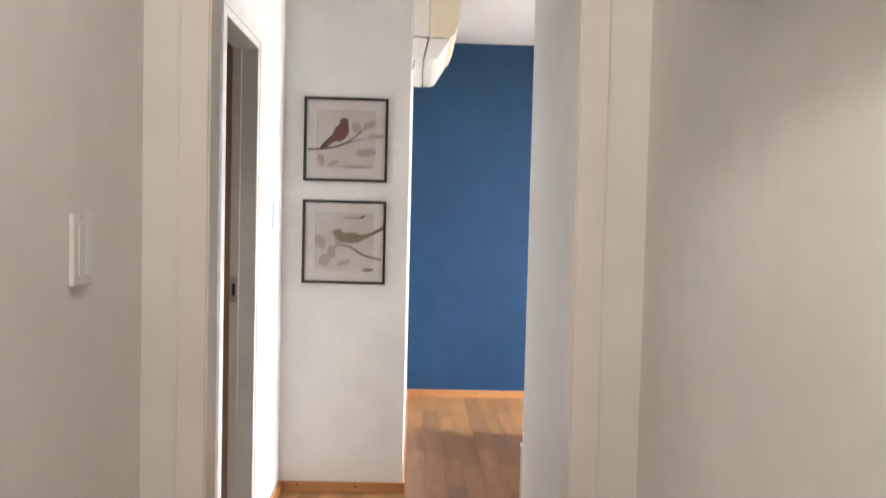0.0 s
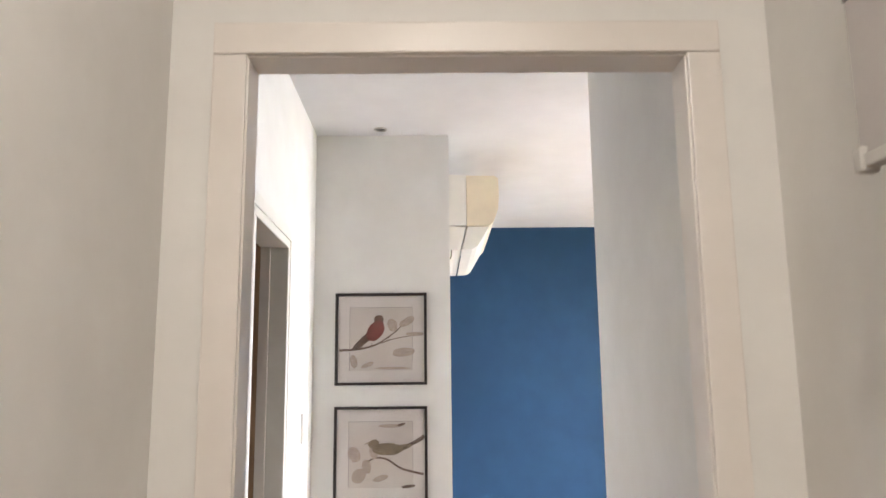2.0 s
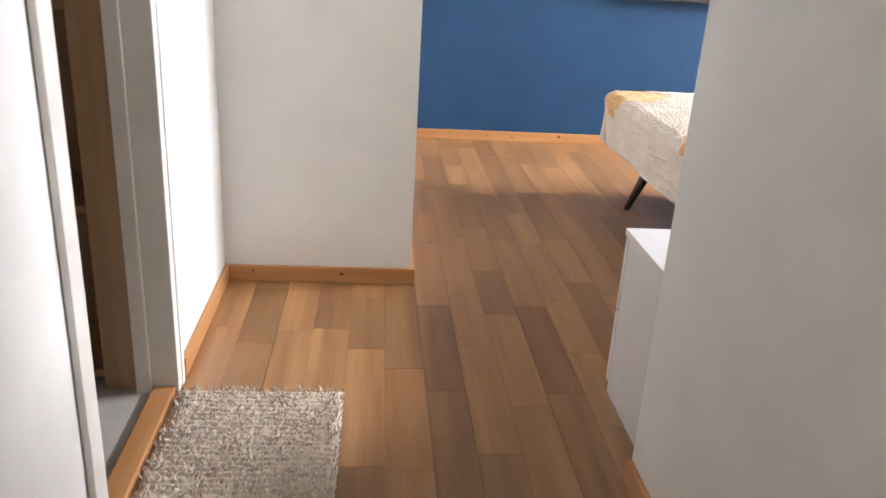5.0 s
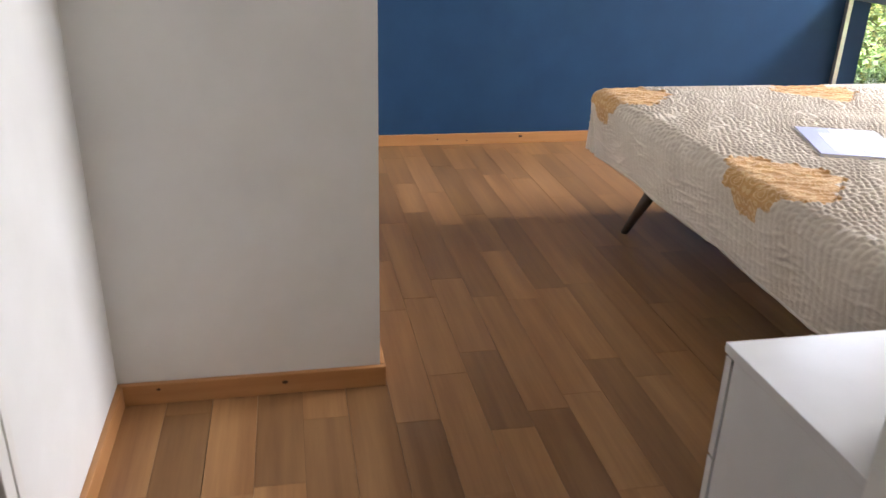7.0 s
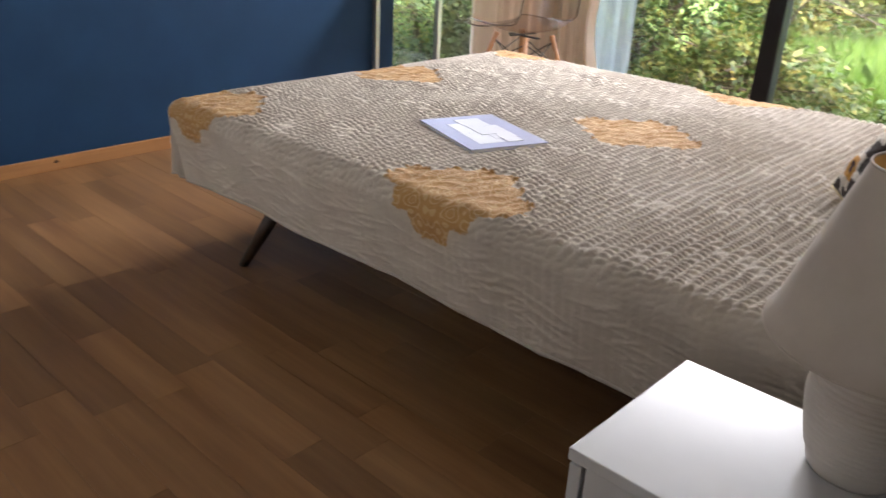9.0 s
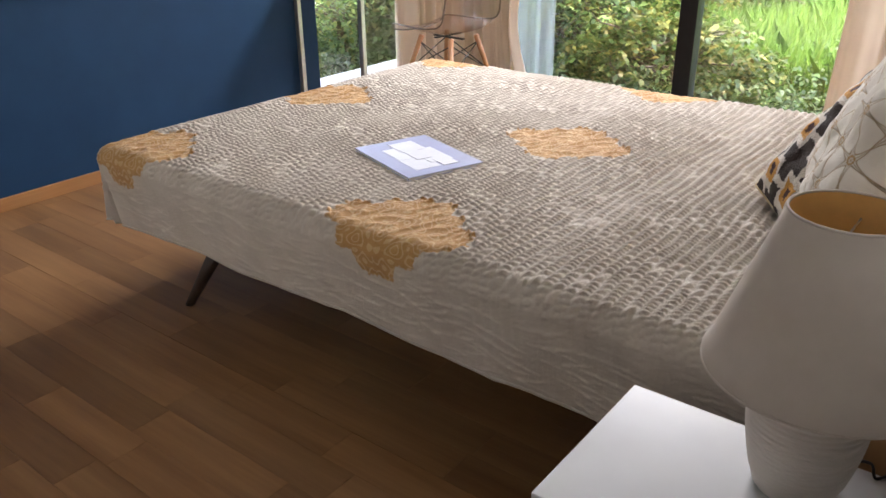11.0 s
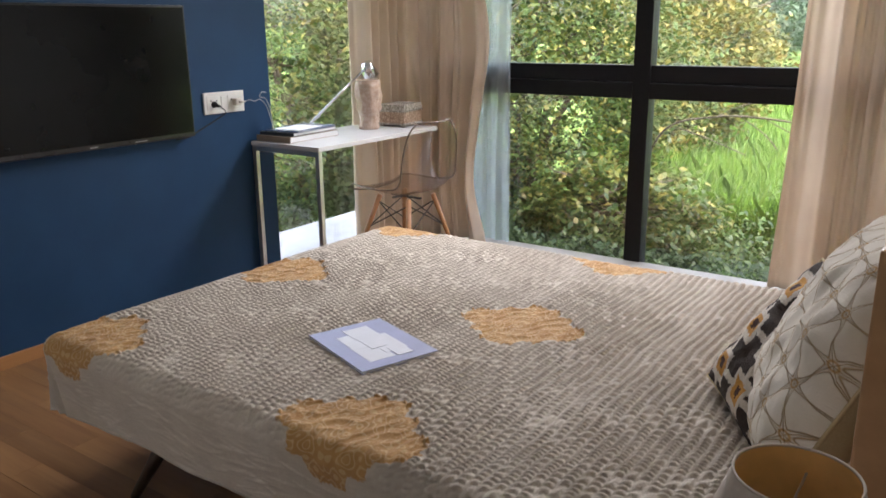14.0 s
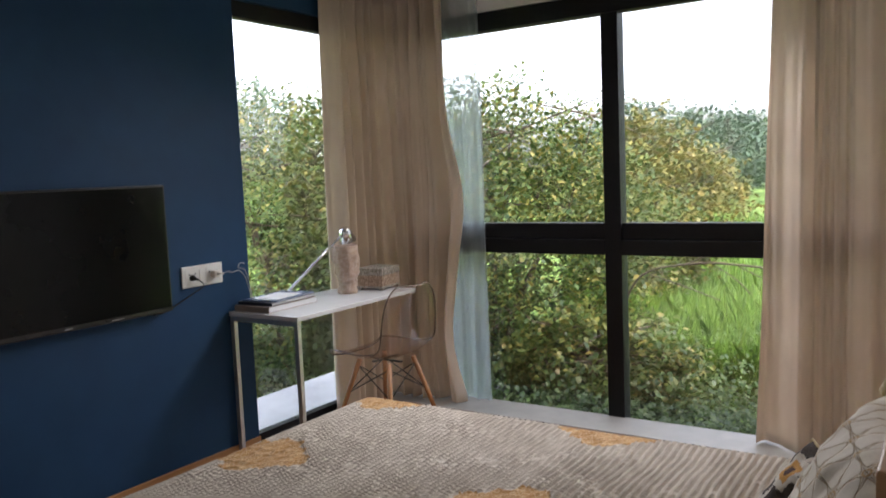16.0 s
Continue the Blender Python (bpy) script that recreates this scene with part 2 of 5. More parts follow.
structure(solid("wall_hall_east", [(HALL_E, GATE_Y1, 0, HALL_E + 0.04, END_Y, CEIL)], M["white_wall"]), "white hall wall beside the doorway", "wall")
structure(solid("wall_headboard", [(HALL_E + 0.04, HEAD_Y - 0.12, 0, EAST_X + 0.15, HEAD_Y, CEIL)], M["white_wall"]), "white wall behind the bed", "wall")
structure(solid("wall_gate", [(CORR_W - T, GATE_Y0, 0, GATE_W - 0.02, GATE_Y1, CEIL), (GATE_E + 0.02, GATE_Y0, 0, CORR_E + T, GATE_Y1, CEIL), (GATE_W - 0.02, GATE_Y0, GATE_TOP + 0.02, GATE_E + 0.02, GATE_Y1, CEIL)], M["cream_wall"]), "cream wall round the cased opening", "wall")
structure(solid("wall_corridor_west", [(CORR_W - T, -1.2, 0, CORR_W, GATE_Y0, CEIL)], M["cream_wall"]), "cream corridor wall with a switch", "wall")
structure(solid("wall_corridor_east", [(CORR_E, -1.2, 0, CORR_E + T, GATE_Y0, CEIL)], M["cream_wall"]), "cream corridor wall behind a roller blind", "wall")
structure(solid("wall_corridor_south", [(CORR_W - T, -1.32, 0, CORR_E + T, -1.2, CEIL)], M["cream_wall"]), "cream end wall of the corridor", "wall")

structure(solid("wall_east", [(EAST_X, HEAD_Y, 0, EAST_X + 0.15, 3.50, CEIL), (EAST_X, 3.50, WIN_HEAD, EAST_X + 0.15, BLUE_Y, CEIL)], M["cream_wall"]), "cream wall above the tall window", "wall")
structure(solid("wall_hall_close", [(HALL_E + 0.04, HEAD_Y - 0.24, 0, EAST_X + 0.15, HEAD_Y - 0.121, CEIL)], M["cream_wall"]), "plain wall behind the bedroom", "wall")


# cased opening between corridor and hall
def cased_opening():
    t = structure(thing("door_1", "cream-painted cased opening with no door leaf", "doorway"))
    d = 0.012
    w = 0.062
    z = GATE_TOP
    for name, s in (("jamb", (GATE_W - 0.02, GATE_Y0 - 0.002, 0, GATE_W, GATE_Y1 + 0.002, z)), ("jamb", (GATE_E, GATE_Y0 - 0.002, 0, GATE_E + 0.02, GATE_Y1 + 0.002, z)),
                    ("head_jamb", (GATE_W - 0.02, GATE_Y0 - 0.002, z, GATE_E + 0.02, GATE_Y1 + 0.002, z + 0.02)),
                    ("casing", (GATE_W - w, GATE_Y0 - d, 0, GATE_W - 0.003, GATE_Y0 - 0.003, z + 0.003)), ("casing", (GATE_E + 0.003, GATE_Y0 - d, 0, GATE_E + w, GATE_Y0 - 0.003, z + 0.003)),
                    ("head_casing", (GATE_W - w, GATE_Y0 - d, z + 0.004, GATE_E + w, GATE_Y0 - 0.003, z + w)),
                    ("casing", (GATE_W - w, GATE_Y1 + 0.003, 0, GATE_W - 0.003, GATE_Y1 + d, z + 0.003)), ("casing", (GATE_E + 0.003, GATE_Y1 + 0.003, 0, GATE_E + w, GATE_Y1 + d, z + 0.003)),
                    ("head_casing", (GATE_W - w, GATE_Y1 + 0.003, z + 0.004, GATE_E + w, GATE_Y1 + d, z + w))):
        boxpart(name, s, M["casing"], t, bevel=0.003)


cased_opening()

# bathroom doorway
M["door_white"] = painted("door_white", (0.76, 0.75, 0.71), (0.66, 0.64, 0.59), 0.35, 120, 0.1)
# wood colour lightened to stand in for hall light on the brown strip
M["lightened_wood"] = timber("lightened_wood", (0.34, 0.20, 0.105), (0.58, 0.38, 0.22), 2, 0.45, 0.7)
M["tile_floor"] = plain("tile_floor", (0.42, 0.40, 0.37), 0.35, 0.0, 0.12, 14)
M["steel"] = plain("steel", (0.50, 0.48, 0.45), 0.42, 0.85, 0.1, 60)
# bathroom wall colour darkened so the room behind the doorway looks unlit
M["dimmed_wall"] = painted("dimmed_wall", (0.42, 0.38, 0.34), (0.34, 0.31, 0.28), 0.5)
M["black"] = plain("black", (0.012, 0.012, 0.012), 0.4, 0.0, 0.2, 50)


def bathroom_door():
    t = structure(thing("door_2", "white door frame with a steel strike plate", "doorway"))
    x0, x1 = HALL_W - 0.088, HALL_W + 0.014
    z = BATH_TOP
    boxpart("jamb", (x0, BATH_Y1, 0, x1 - 0.002, BATH_Y1 + 0.036, z), M["door_white"], t, bevel=0.003)
    boxpart("jamb", (x0, BATH_Y0 - 0.036, 0, x1 - 0.002, BATH_Y0, z), M["door_white"], t, bevel=0.003)
    boxpart("head_jamb", (x0, BATH_Y0 - 0.036, z, x1 - 0.002, BATH_Y1 + 0.036, z + 0.03), M["door_white"], t, bevel=0.003)
    boxpart("casing", (HALL_W + 0.001, BATH_Y1 + 0.037, 0, x1, BATH_Y1 + 0.06, z + 0.03), M["door_white"], t, bevel=0.002)
    boxpart("casing", (HALL_W + 0.001, BATH_Y0 - 0.06, 0, x1, BATH_Y0 - 0.037, z + 0.03), M["door_white"], t, bevel=0.002)
    boxpart("head_casing", (HALL_W + 0.001, BATH_Y0 - 0.06, z + 0.031, x1, BATH_Y1 + 0.06, z + 0.075), M["door_white"], t, bevel=0.002)
    stop = boxpart("door_stop", (HALL_W - 0.087, BATH_Y1 - 0.014, 0, HALL_W - 0.052, BATH_Y1 - 0.001, z), M["casing"], t, bevel=0.002)
    boxpart("strike_plate", (HALL_W - 0.084, BATH_Y1 - 0.018, 1.02, HALL_W - 0.056, BATH_Y1 - 0.0145, 1.12), M["steel"], stop, "brushed steel strike plate", 0.001)
    boxpart("latch_hole", (HALL_W - 0.076, BATH_Y1 - 0.0195, 1.045, HALL_W - 0.064, BATH_Y1 - 0.0185, 1.095), M["black"], stop, "dark latch hole")
    boxpart("threshold", (HALL_W - 0.05, BATH_Y0, -0.004, HALL_W + 0.004, BATH_Y1, 0.018), M["skirting_y"], t, "orange-brown wooden threshold strip", 0.004)


bathroom_door()
structure(solid("bathroom_floor", [(-2.0, 2.4, -0.004, HALL_W - 0.05, 4.3, 0.006)], M["tile_floor"]), "grey tiled bathroom floor", "floor")
structure(solid("bathroom_wall", [(-2.1, 2.3, 0, -2.0, 4.4, CEIL), (-2.0, 2.3, 0, HALL_W - TW - 0.001, 2.4, CEIL), (-2.0, 4.3, 0, HALL_W - TW - 0.001, 4.4, CEIL)], M["dimmed_wall"]), "tiled bathroom walls in a colour darkened to look dim", "wall")


def wooden_cabinet():
    # added cabinet; its side panel stands in for a hall-lit wooden door edge
    t = thing("tall_cabinet", "tall added cabinet in lightened brown wood, standing in for a door edge", "cabinet", at=(HALL_W - 0.24, BATH_Y1 + 0.008, 0.006))
    boxpart("side_panel", (0.072, 0.0, 0, 0.148, 0.04, 2.1), M["lightened_wood"], t, bevel=0.002)
    boxpart("back_panel", (-0.45, 0.30, 0, 0.148, 0.32, 2.1), M["lightened_wood"], t)
    boxpart("side_panel", (-0.47, 0.0, 0, -0.45, 0.32, 2.1), M["lightened_wood"], t, bevel=0.002)
    for z in (0.02, 0.45, 0.9, 1.35, 1.8):
        boxpart("shelf", (-0.45, 0.02, z, 0.07, 0.30, z + 0.02), M["lightened_wood"], t, bevel=0.002)


wooden_cabinet()


# windows: black aluminium frames with glass
def window_unit(name, label, bars, panes):
    t = structure(thing(name, label, "window"))
    for s in bars:
        boxpart("window_frame", s, M["black_frame"], t, bevel=0.004)
    for s in panes:
        g = boxpart("pane", s, M["glass"], t, "clear glass pane")
        g.visible_shadow = False
    return t


X = EAST_X
MUL0, MUL1 = 4.893, 4.989
TR0, TRM, TR1 = 0.933, 1.018, 1.111
window_unit("window_1", "tall east window in a black aluminium frame", [
    (X, 3.50, WIN_TOP, X + 0.10, BLUE_Y, WIN_HEAD - 0.002),
    (X + 0.001, MUL0, -0.12, X + 0.10, MUL1, WIN_TOP - 0.002),
    (X + 0.012, 3.56, TRM + 0.002, X + 0.09, MUL0 - 0.002, TR1), (X + 0.012, MUL1 + 0.002, TRM + 0.002, X + 0.09, 6.40, TR1),
    (X - 0.004, 3.56, TR0, X + 0.09, MUL0 - 0.002, TRM), (X - 0.004, MUL1 + 0.002, TR0, X + 0.09, 6.40, TRM),
    (X + 0.02, 3.56, -0.12, X + 0.09, MUL0 - 0.002, -0.04), (X + 0.02, MUL1 + 0.002, -0.12, X + 0.09, 6.40, -0.04),
    (X + 0.001, 3.50, -0.12, X + 0.10, 3.56, WIN_TOP - 0.002), (X + 0.001, 6.402, -0.12, X + 0.10, BLUE_Y, WIN_TOP - 0.002)],
    [(X + 0.045, a, b, X + 0.051, c, d) for a, c in ((3.56, MUL0), (MUL1, 6.402)) for b, d in ((-0.04, TR0), (TR1, WIN_TOP))])
Y = BLUE_Y
window_unit("window_2", "narrow north window in a thin black frame", [
    (2.832, Y + 0.02, 2.285, X + 0.05, Y + 0.10, WIN_HEAD - 0.002),
    (2.832, Y + 0.03, 0.0, 2.856, Y + 0.09, 2.284),
    (2.858, Y + 0.03, 0.0, X - 0.002, Y + 0.09, 0.05),
    (X, Y + 0.002, 0.0, X + 0.10, Y + 0.10, 2.284)],
    [(2.858, Y + 0.057, 0.05, X - 0.002, Y + 0.063, 2.284)])

# skirting boards
def skirting(spans):
    for s, mat in spans:
        structure(solid("baseboard", [s], M[mat], 0.003), "orange varnished wooden skirting board", "skirting")


SK, SH = 0.014, 0.055
skirting([((HALL_W, PIC_Y - SK, 0, PIC_X + SK, PIC_Y, SH), "skirting"), ((PIC_X, PIC_Y + 0.001, 0, PIC_X + SK, BLUE_Y - SK, SH), "skirting_y"),
          ((PIC_X, BLUE_Y - SK, 0, 2.83, BLUE_Y, SH), "skirting"), ((HALL_W, BATH_Y1 + 0.075, 0, HALL_W + SK, PIC_Y - SK - 0.001, SH), "skirting_y"),
          ((HALL_E - SK, GATE_Y1 + 0.02, 0, HALL_E, END_Y, SH), "skirting_y"), ((HALL_E + 0.04, HEAD_Y, 0, X - 0.25, HEAD_Y + SK, SH), "skirting"),
          ((HALL_W, GATE_Y1 + 0.02, 0, HALL_W + SK, BATH_Y0 - 0.065, SH), "skirting_y")])
M["knot"] = plain("knot", (0.07, 0.03, 0.012), 0.6)


def knots():
    for x, y, z, r, wall in ((0.978, BLUE_Y - SK - 0.0005, 0.036, 0.008, 0), (-0.21, PIC_Y - SK - 0.0005, 0.033, 0.006, 0), (-0.50, PIC_Y - SK - 0.0005, 0.04, 0.004, 0), (0.55, BLUE_Y - SK - 0.0005, 0.03, 0.004, 0), (0.70, BLUE_Y - SK - 0.0005, 0.02, 0.004, 0)):
        bm = bmesh.new()
        lathe(bm, [(r, 0.0), (r * 0.8, 0.0009), (r * 0.2, 0.0012)], 12, Matrix.Translation((x, y, z)) @ Matrix.Rotation(radians(90), 4, "X") @ Matrix.Diagonal((1.3, 0.8, 1, 1)), True)
        structure(mesh_ob("knot", bm, M["knot"]), "dark knot in the skirting board", "trim")


knots()

structure(solid("window_sill", [(3.84, 3.50, -0.004, X + 0.02, BLUE_Y, 0.006)], M["sill_stone"], 0.003), "pale stone sill strip along the east window", "sill")
# ledge outside the windows
structure(solid("terrace", [(2.0, BLUE_Y + 0.15, -0.20, 4.75, 7.28, -0.03), (X + 0.10, 2.5, -0.20, 4.43, BLUE_Y + 0.149, -0.125)], M["marble"], 0.01), "pale stone ledge outside the windows", "ledge")
structure(solid("plinth", [(-2.2, -1.3, -1.2, X + 0.10, BLUE_Y + 0.15, -0.121), (1.9, BLUE_Y + 0.151, -1.2, 4.70, 7.2, -0.201), (X + 0.101, 2.5, -1.2, 4.36, BLUE_Y + 0.15, -0.201)], M["concrete"]), "grey concrete house plinth", "plinth")
structure(solid("roof", [(-3.0, -1.8, CEIL + 0.151, X + 0.5, BLUE_Y + 0.6, CEIL + 0.35)], M["concrete"]), "flat concrete roof slab", "roof")
structure(solid("wall_outer", [(-2.25, -1.4, 0, -2.11, BLUE_Y + 0.15, CEIL), (-2.11, BLUE_Y, 0, PIC_X - T, BLUE_Y + 0.15, CEIL), (-2.11, -1.45, 0, X + 0.15, -1.33, CEIL), (X, -1.33, 0, X + 0.15, HEAD_Y - 0.24, CEIL)], M["cream_wall"]), "plain outer walls of the house", "wall")

# ---- bedroom things ----
def quilt_material():
    m, n, l, b = material("quilt")
    uv = n.new("ShaderNodeUVMap").outputs[0]
    sep = n.new("ShaderNodeSeparateXYZ")
    l.new(uv, sep.inputs[0])

    def cell(v, first, pitch):
        t = calc(n, l, "ADD", calc(n, l, "DIVIDE", calc(n, l, "SUBTRACT", v, first), pitch), 0.5)
        return calc(n, l, "MULTIPLY", calc(n, l, "SUBTRACT", calc(n, l, "FRACT", t), 0.5), pitch)

    dx, dy = cell(sep.outputs[0], 1.0, 0.735), cell(sep.outputs[1], 4.335, 0.955)
    ang = calc(n, l, "ARCTAN2", dy, dx)
    wob = calc(n, l, "MULTIPLY", calc(n, l, "COSINE", calc(n, l, "MULTIPLY", ang, 12.0)), 0.085)
    ax = calc(n, l, "POWER", calc(n, l, "DIVIDE", calc(n, l, "ABSOLUTE", dx), 0.172), 1.08)
    ay = calc(n, l, "POWER", calc(n, l, "DIVIDE", calc(n, l, "ABSOLUTE", dy), 0.205), 1.08)
    f = calc(n, l, "ADD", calc(n, l, "ADD", ax, ay), wob)
    edge = tex_noise(n, l, uv, 60.0, 3)
    f = calc(n, l, "ADD", f, calc(n, l, "MULTIPLY", calc(n, l, "SUBTRACT", edge, 0.5), 0.25))
    inside = n.new("ShaderNodeMapRange")
    inside.inputs["From Min"].default_value, inside.inputs["From Max"].default_value = 1.02, 0.98
    l.new(f, inside.inputs["Value"])
    # mirrored scrollwork: thin contour lines of a noise laid out about each medallion's centre
    mirrored = n.new("ShaderNodeCombineXYZ")
    l.new(calc(n, l, "ABSOLUTE", dx), mirrored.inputs[0])
    l.new(calc(n, l, "ABSOLUTE", dy), mirrored.inputs[1])
    scroll = tex_noise(n, l, mirrored.outputs[0], 27.0, 0.0)
    contour = calc(n, l, "PINGPONG", scroll, 0.085)
    vine = ramp(n, l, contour, [(0.020, (1, 1, 1)), (0.032, (0, 0, 0))])
    soft = tex_noise(n, l, uv, 9.0, 5)
    thread = tex_noise(n, l, uv, 700.0, 2)
    base = ramp(n, l, calc(n, l, "MULTIPLY_ADD", thread, 0.3, calc(n, l, "MULTIPLY", soft, 0.7)), [(0.3, (0.45, 0.390, 0.318)), (0.7, (0.61, 0.545, 0.460))])
    gold = ramp(n, l, soft, [(0.3, (0.36, 0.175, 0.044)), (0.7, (0.50, 0.285, 0.10))])
    gold = mix(n, l, calc(n, l, "MULTIPLY", vine, 0.5), gold, (0.66, 0.49, 0.27))
    l.new(mix(n, l, inside.outputs[0], base, gold), b.inputs["Base Color"])
    setup(b, Roughness=0.92)
    b.inputs["Sheen Weight"].default_value = 0.15
    bump(n, l, b, calc(n, l, "ADD", tex_noise(n, l, uv, 160.0, 5), calc(n, l, "MULTIPLY", thread, 0.4)), 0.6, 0.003)
    return m


M["quilt"] = quilt_material()
M["bed_wood"] = timber("bed_wood", (0.030, 0.018, 0.012), (0.065, 0.04, 0.026), 1, 0.45)
M["plywood"] = timber("plywood", (0.33, 0.175, 0.075), (0.52, 0.31, 0.15), 0, 0.45, 0.35)
M["mattress"] = fabric("mattress", (0.72, 0.70, 0.66), (0.6, 0.58, 0.54))
BED_W, BED_E, BED_S, BED_N, BED_TOP = 0.96, 2.44, 3.32, 5.385, 0.50


def bed():
    t = thing("bed", "low double bed with a plywood headboard", "bed", at=((BED_W + BED_E) / 2, 4.35, 0))
    ox, oy = -(BED_W + BED_E) / 2, -4.35
    boxpart("slat_base", (BED_W + 0.04 + ox, 3.394 + oy, 0.235, BED_E - 0.04 + ox, BED_N - 0.03 + oy, 0.275), M["bed_wood"], t, bevel=0.004)
    boxpart("mattress", (BED_W + 0.035 + ox, 3.396 + oy, 0.276, BED_E - 0.035 + ox, BED_N - 0.035 + oy, BED_TOP - 0.03), M["mattress"], t, bevel=0.03)
    for x, sx in ((BED_W + 0.09, -1), (BED_E - 0.09, 1)):
        for y, sy in ((5.06, 1), (3.55, -1)):
            bm = bmesh.new()
            rod(bm, (x + ox, y + oy, 0.24), (x + 0.02 * sx + ox, y + 0.17 * sy + oy, 0.0), 0.024, 0.013, 10)
            part("leg", bm, M["bed_wood"], t, "dark splayed bed leg", True)
    boxpart("headboard", (0.925 + ox, HEAD_Y + 0.002 + oy, 0.0, BED_E + 0.05 + ox, 3.392 + oy, 1.06), M["plywood"], t, "pale brown plywood headboard", 0.004)


bed()


M["quilt_hem"] = fabric("quilt_hem", (0.50, 0.45, 0.385), (0.40, 0.35, 0.29))


def coverlet():
    """Quilted bedspread: a cloth wrapped over the mattress, with stitched rows and puckers as real relief."""
    # far_drop is longer: unseen extra cloth added to keep window light from under the bed
    r, drop, far_drop = 0.045, 0.262, 0.43
    us = np.arange(BED_W - drop, BED_E + far_drop, 0.0029)
    vs = np.arange(3.402, BED_N + drop, 0.0041)
    U, V = np.meshgrid(us, vs)
    cx, cy = np.clip(U, BED_W, BED_E), np.minimum(V, BED_N)
    du, dv = U - cx, V - cy
    s = np.hypot(du, dv) + 1e-9
    dx, dy = du / s, dv / s
    s = s * np.where(s > 1e-6, np.maximum(np.abs(dx), np.abs(dy)), 1)
    corner = np.abs(dx * dy) * 2 * (s > 1e-6)
    a = np.minimum(s / r, math.pi / 2)
    rest = np.maximum(s - r * math.pi / 2, 0)
    lean = np.where(dx > 0.3, 0.0, -0.17 + 0.19 * np.clip(dy / 0.7, 0, 1))
    out = r * np.sin(a) + rest * lean + corner * rest * (-0.10 + 0.12 * np.sin(np.arctan2(dy, dx) * 14))
    down = r * (1 - np.cos(a)) + rest * (1 - 0.10 * corner)
    rng = np.random.RandomState(4)
    pitch = 0.0235
    sway = 0.012 * np.sin(U * 5.1 + V * 2.3) + 0.008 * np.sin(U * 17 + V * 11) + 0.003 * np.sin(U * 41 - V * 23)
    lane = (V + 0.35 * sway) / pitch
    row = np.floor(lane).astype(int)
    ph = np.cumsum(rng.uniform(-1.5, 1.5, 600))[row % 600]
    jig = 1.5 * np.sin(U * 23 + V * 9 + ph) + 1.1 * np.sin(U * 57 + ph * 3 - V * 31)
    across = np.abs(np.sin(math.pi * lane))
    stitch = across ** 0.55
    # puffs lean over from one stitched line to the next, with sharp creases between them
    skew = 2.2 * (lane - row - 0.5)
    wave = np.abs(np.sin(math.pi * (U + sway) / 0.0185 + 0.7 * ph + jig + skew))
    puck = wave ** 0.8
    band = 0.72 + 0.28 * np.clip(np.abs(np.sin(V * 6.58 - 1.0 + 0.25 * np.sin(U * 4))) * 2.2, 0, 1)
    patch = 0.86 + 0.14 * np.sin(U * 7.3 + 1.2 * np.sin(V * 5.2)) * np.sin(V * 6.1 + 1.3)
    top = np.clip(1 - s / 0.085, 0.10, 1)
    mx = (U - 1.0 + 0.3675) % 0.735 - 0.3675
    my = (V - 4.335 + 0.4775) % 0.955 - 0.4775
    medal = (np.abs(mx) / 0.172) ** 1.08 + (np.abs(my) / 0.205) ** 1.08 < 1
    lump = np.zeros_like(U)
    for k in range(14):
        q, w = rng.uniform(0, math.pi), rng.uniform(40, 120)
        lump += np.sin(w * (U * math.cos(q) + 1.6 * V * math.sin(q)) + rng.uniform(0, 6.28)) / 14
    lump = np.clip(1 - 3.2 * np.abs(lump), 0, 1)
    h = 0.0128 * stitch * (0.22 + 0.78 * puck * band) * patch * top
    h = np.where(medal, 0.0055 * lump * top + 0.001, h)
    broad = 0.003 * np.sin(U * 3.1 + 0.6) * np.sin(V * 2.3) + 0.0012 * np.sin(U * 9 + V * 4) * np.sin(V * 8.1)
    z = BED_TOP - down + broad * np.clip(1 - s / 0.2, 0, 1)
    side = np.clip((s - 0.05) / 0.06, 0, 1)
    run = cx + cy
    fold = 0.005 * np.sin(cy * 7 + cx * 5 + 1.0) + 0.002 * np.sin(run * 23 + 2 * np.sin(down * 14))
    # long creases that wander along the drop, broken up lengthwise
    crease = np.zeros_like(U)
    for k in range(7):
        q = rng.uniform(70, 210)
        crease += np.clip(1 - np.abs(np.sin(q * 0.5 * down + 1.8 * np.sin(run * rng.uniform(4, 9) + k) + 0.8 * np.sin(run * rng.uniform(17, 31)))) * 2.4, 0, 1) * np.clip(1.6 * np.sin(run * rng.uniform(9, 26) + k * 1.7 + down * 17) - 0.5, 0, 1)
    fold += 0.0030 * crease * np.clip(down / 0.10, 0.25, 1) + 0.0011 * across * np.clip(1.4 - 0.7 * (cy - 3.4), 0.1, 1)
    out = out + side * fold
    hem = 0.008 * np.sin(cy * 4.1 + 0.8) + 0.005 * np.sin(cy * 11 + cx * 9)
    z = z + np.clip(rest / drop, 0, 1) * hem
    x = cx + dx * (out + h * np.sin(a))
    y = cy + dy * (out + h * np.sin(a))
    z = z + h * np.cos(a)
    co = np.stack([x, y, z], -1).reshape(-1, 3)
    ny, nx = U.shape
    i = np.arange(ny * nx).reshape(ny, nx)
    quads = np.stack([i[:-1, :-1], i[:-1, 1:], i[1:, 1:], i[1:, :-1]], -1).reshape(-1, 4)
    me = bpy.data.meshes.new("coverlet")
    me.vertices.add(len(co))
    me.vertices.foreach_set("co", co.ravel())
    me.loops.add(quads.size)
    me.loops.foreach_set("vertex_index", quads.ravel())
    me.polygons.add(len(quads))
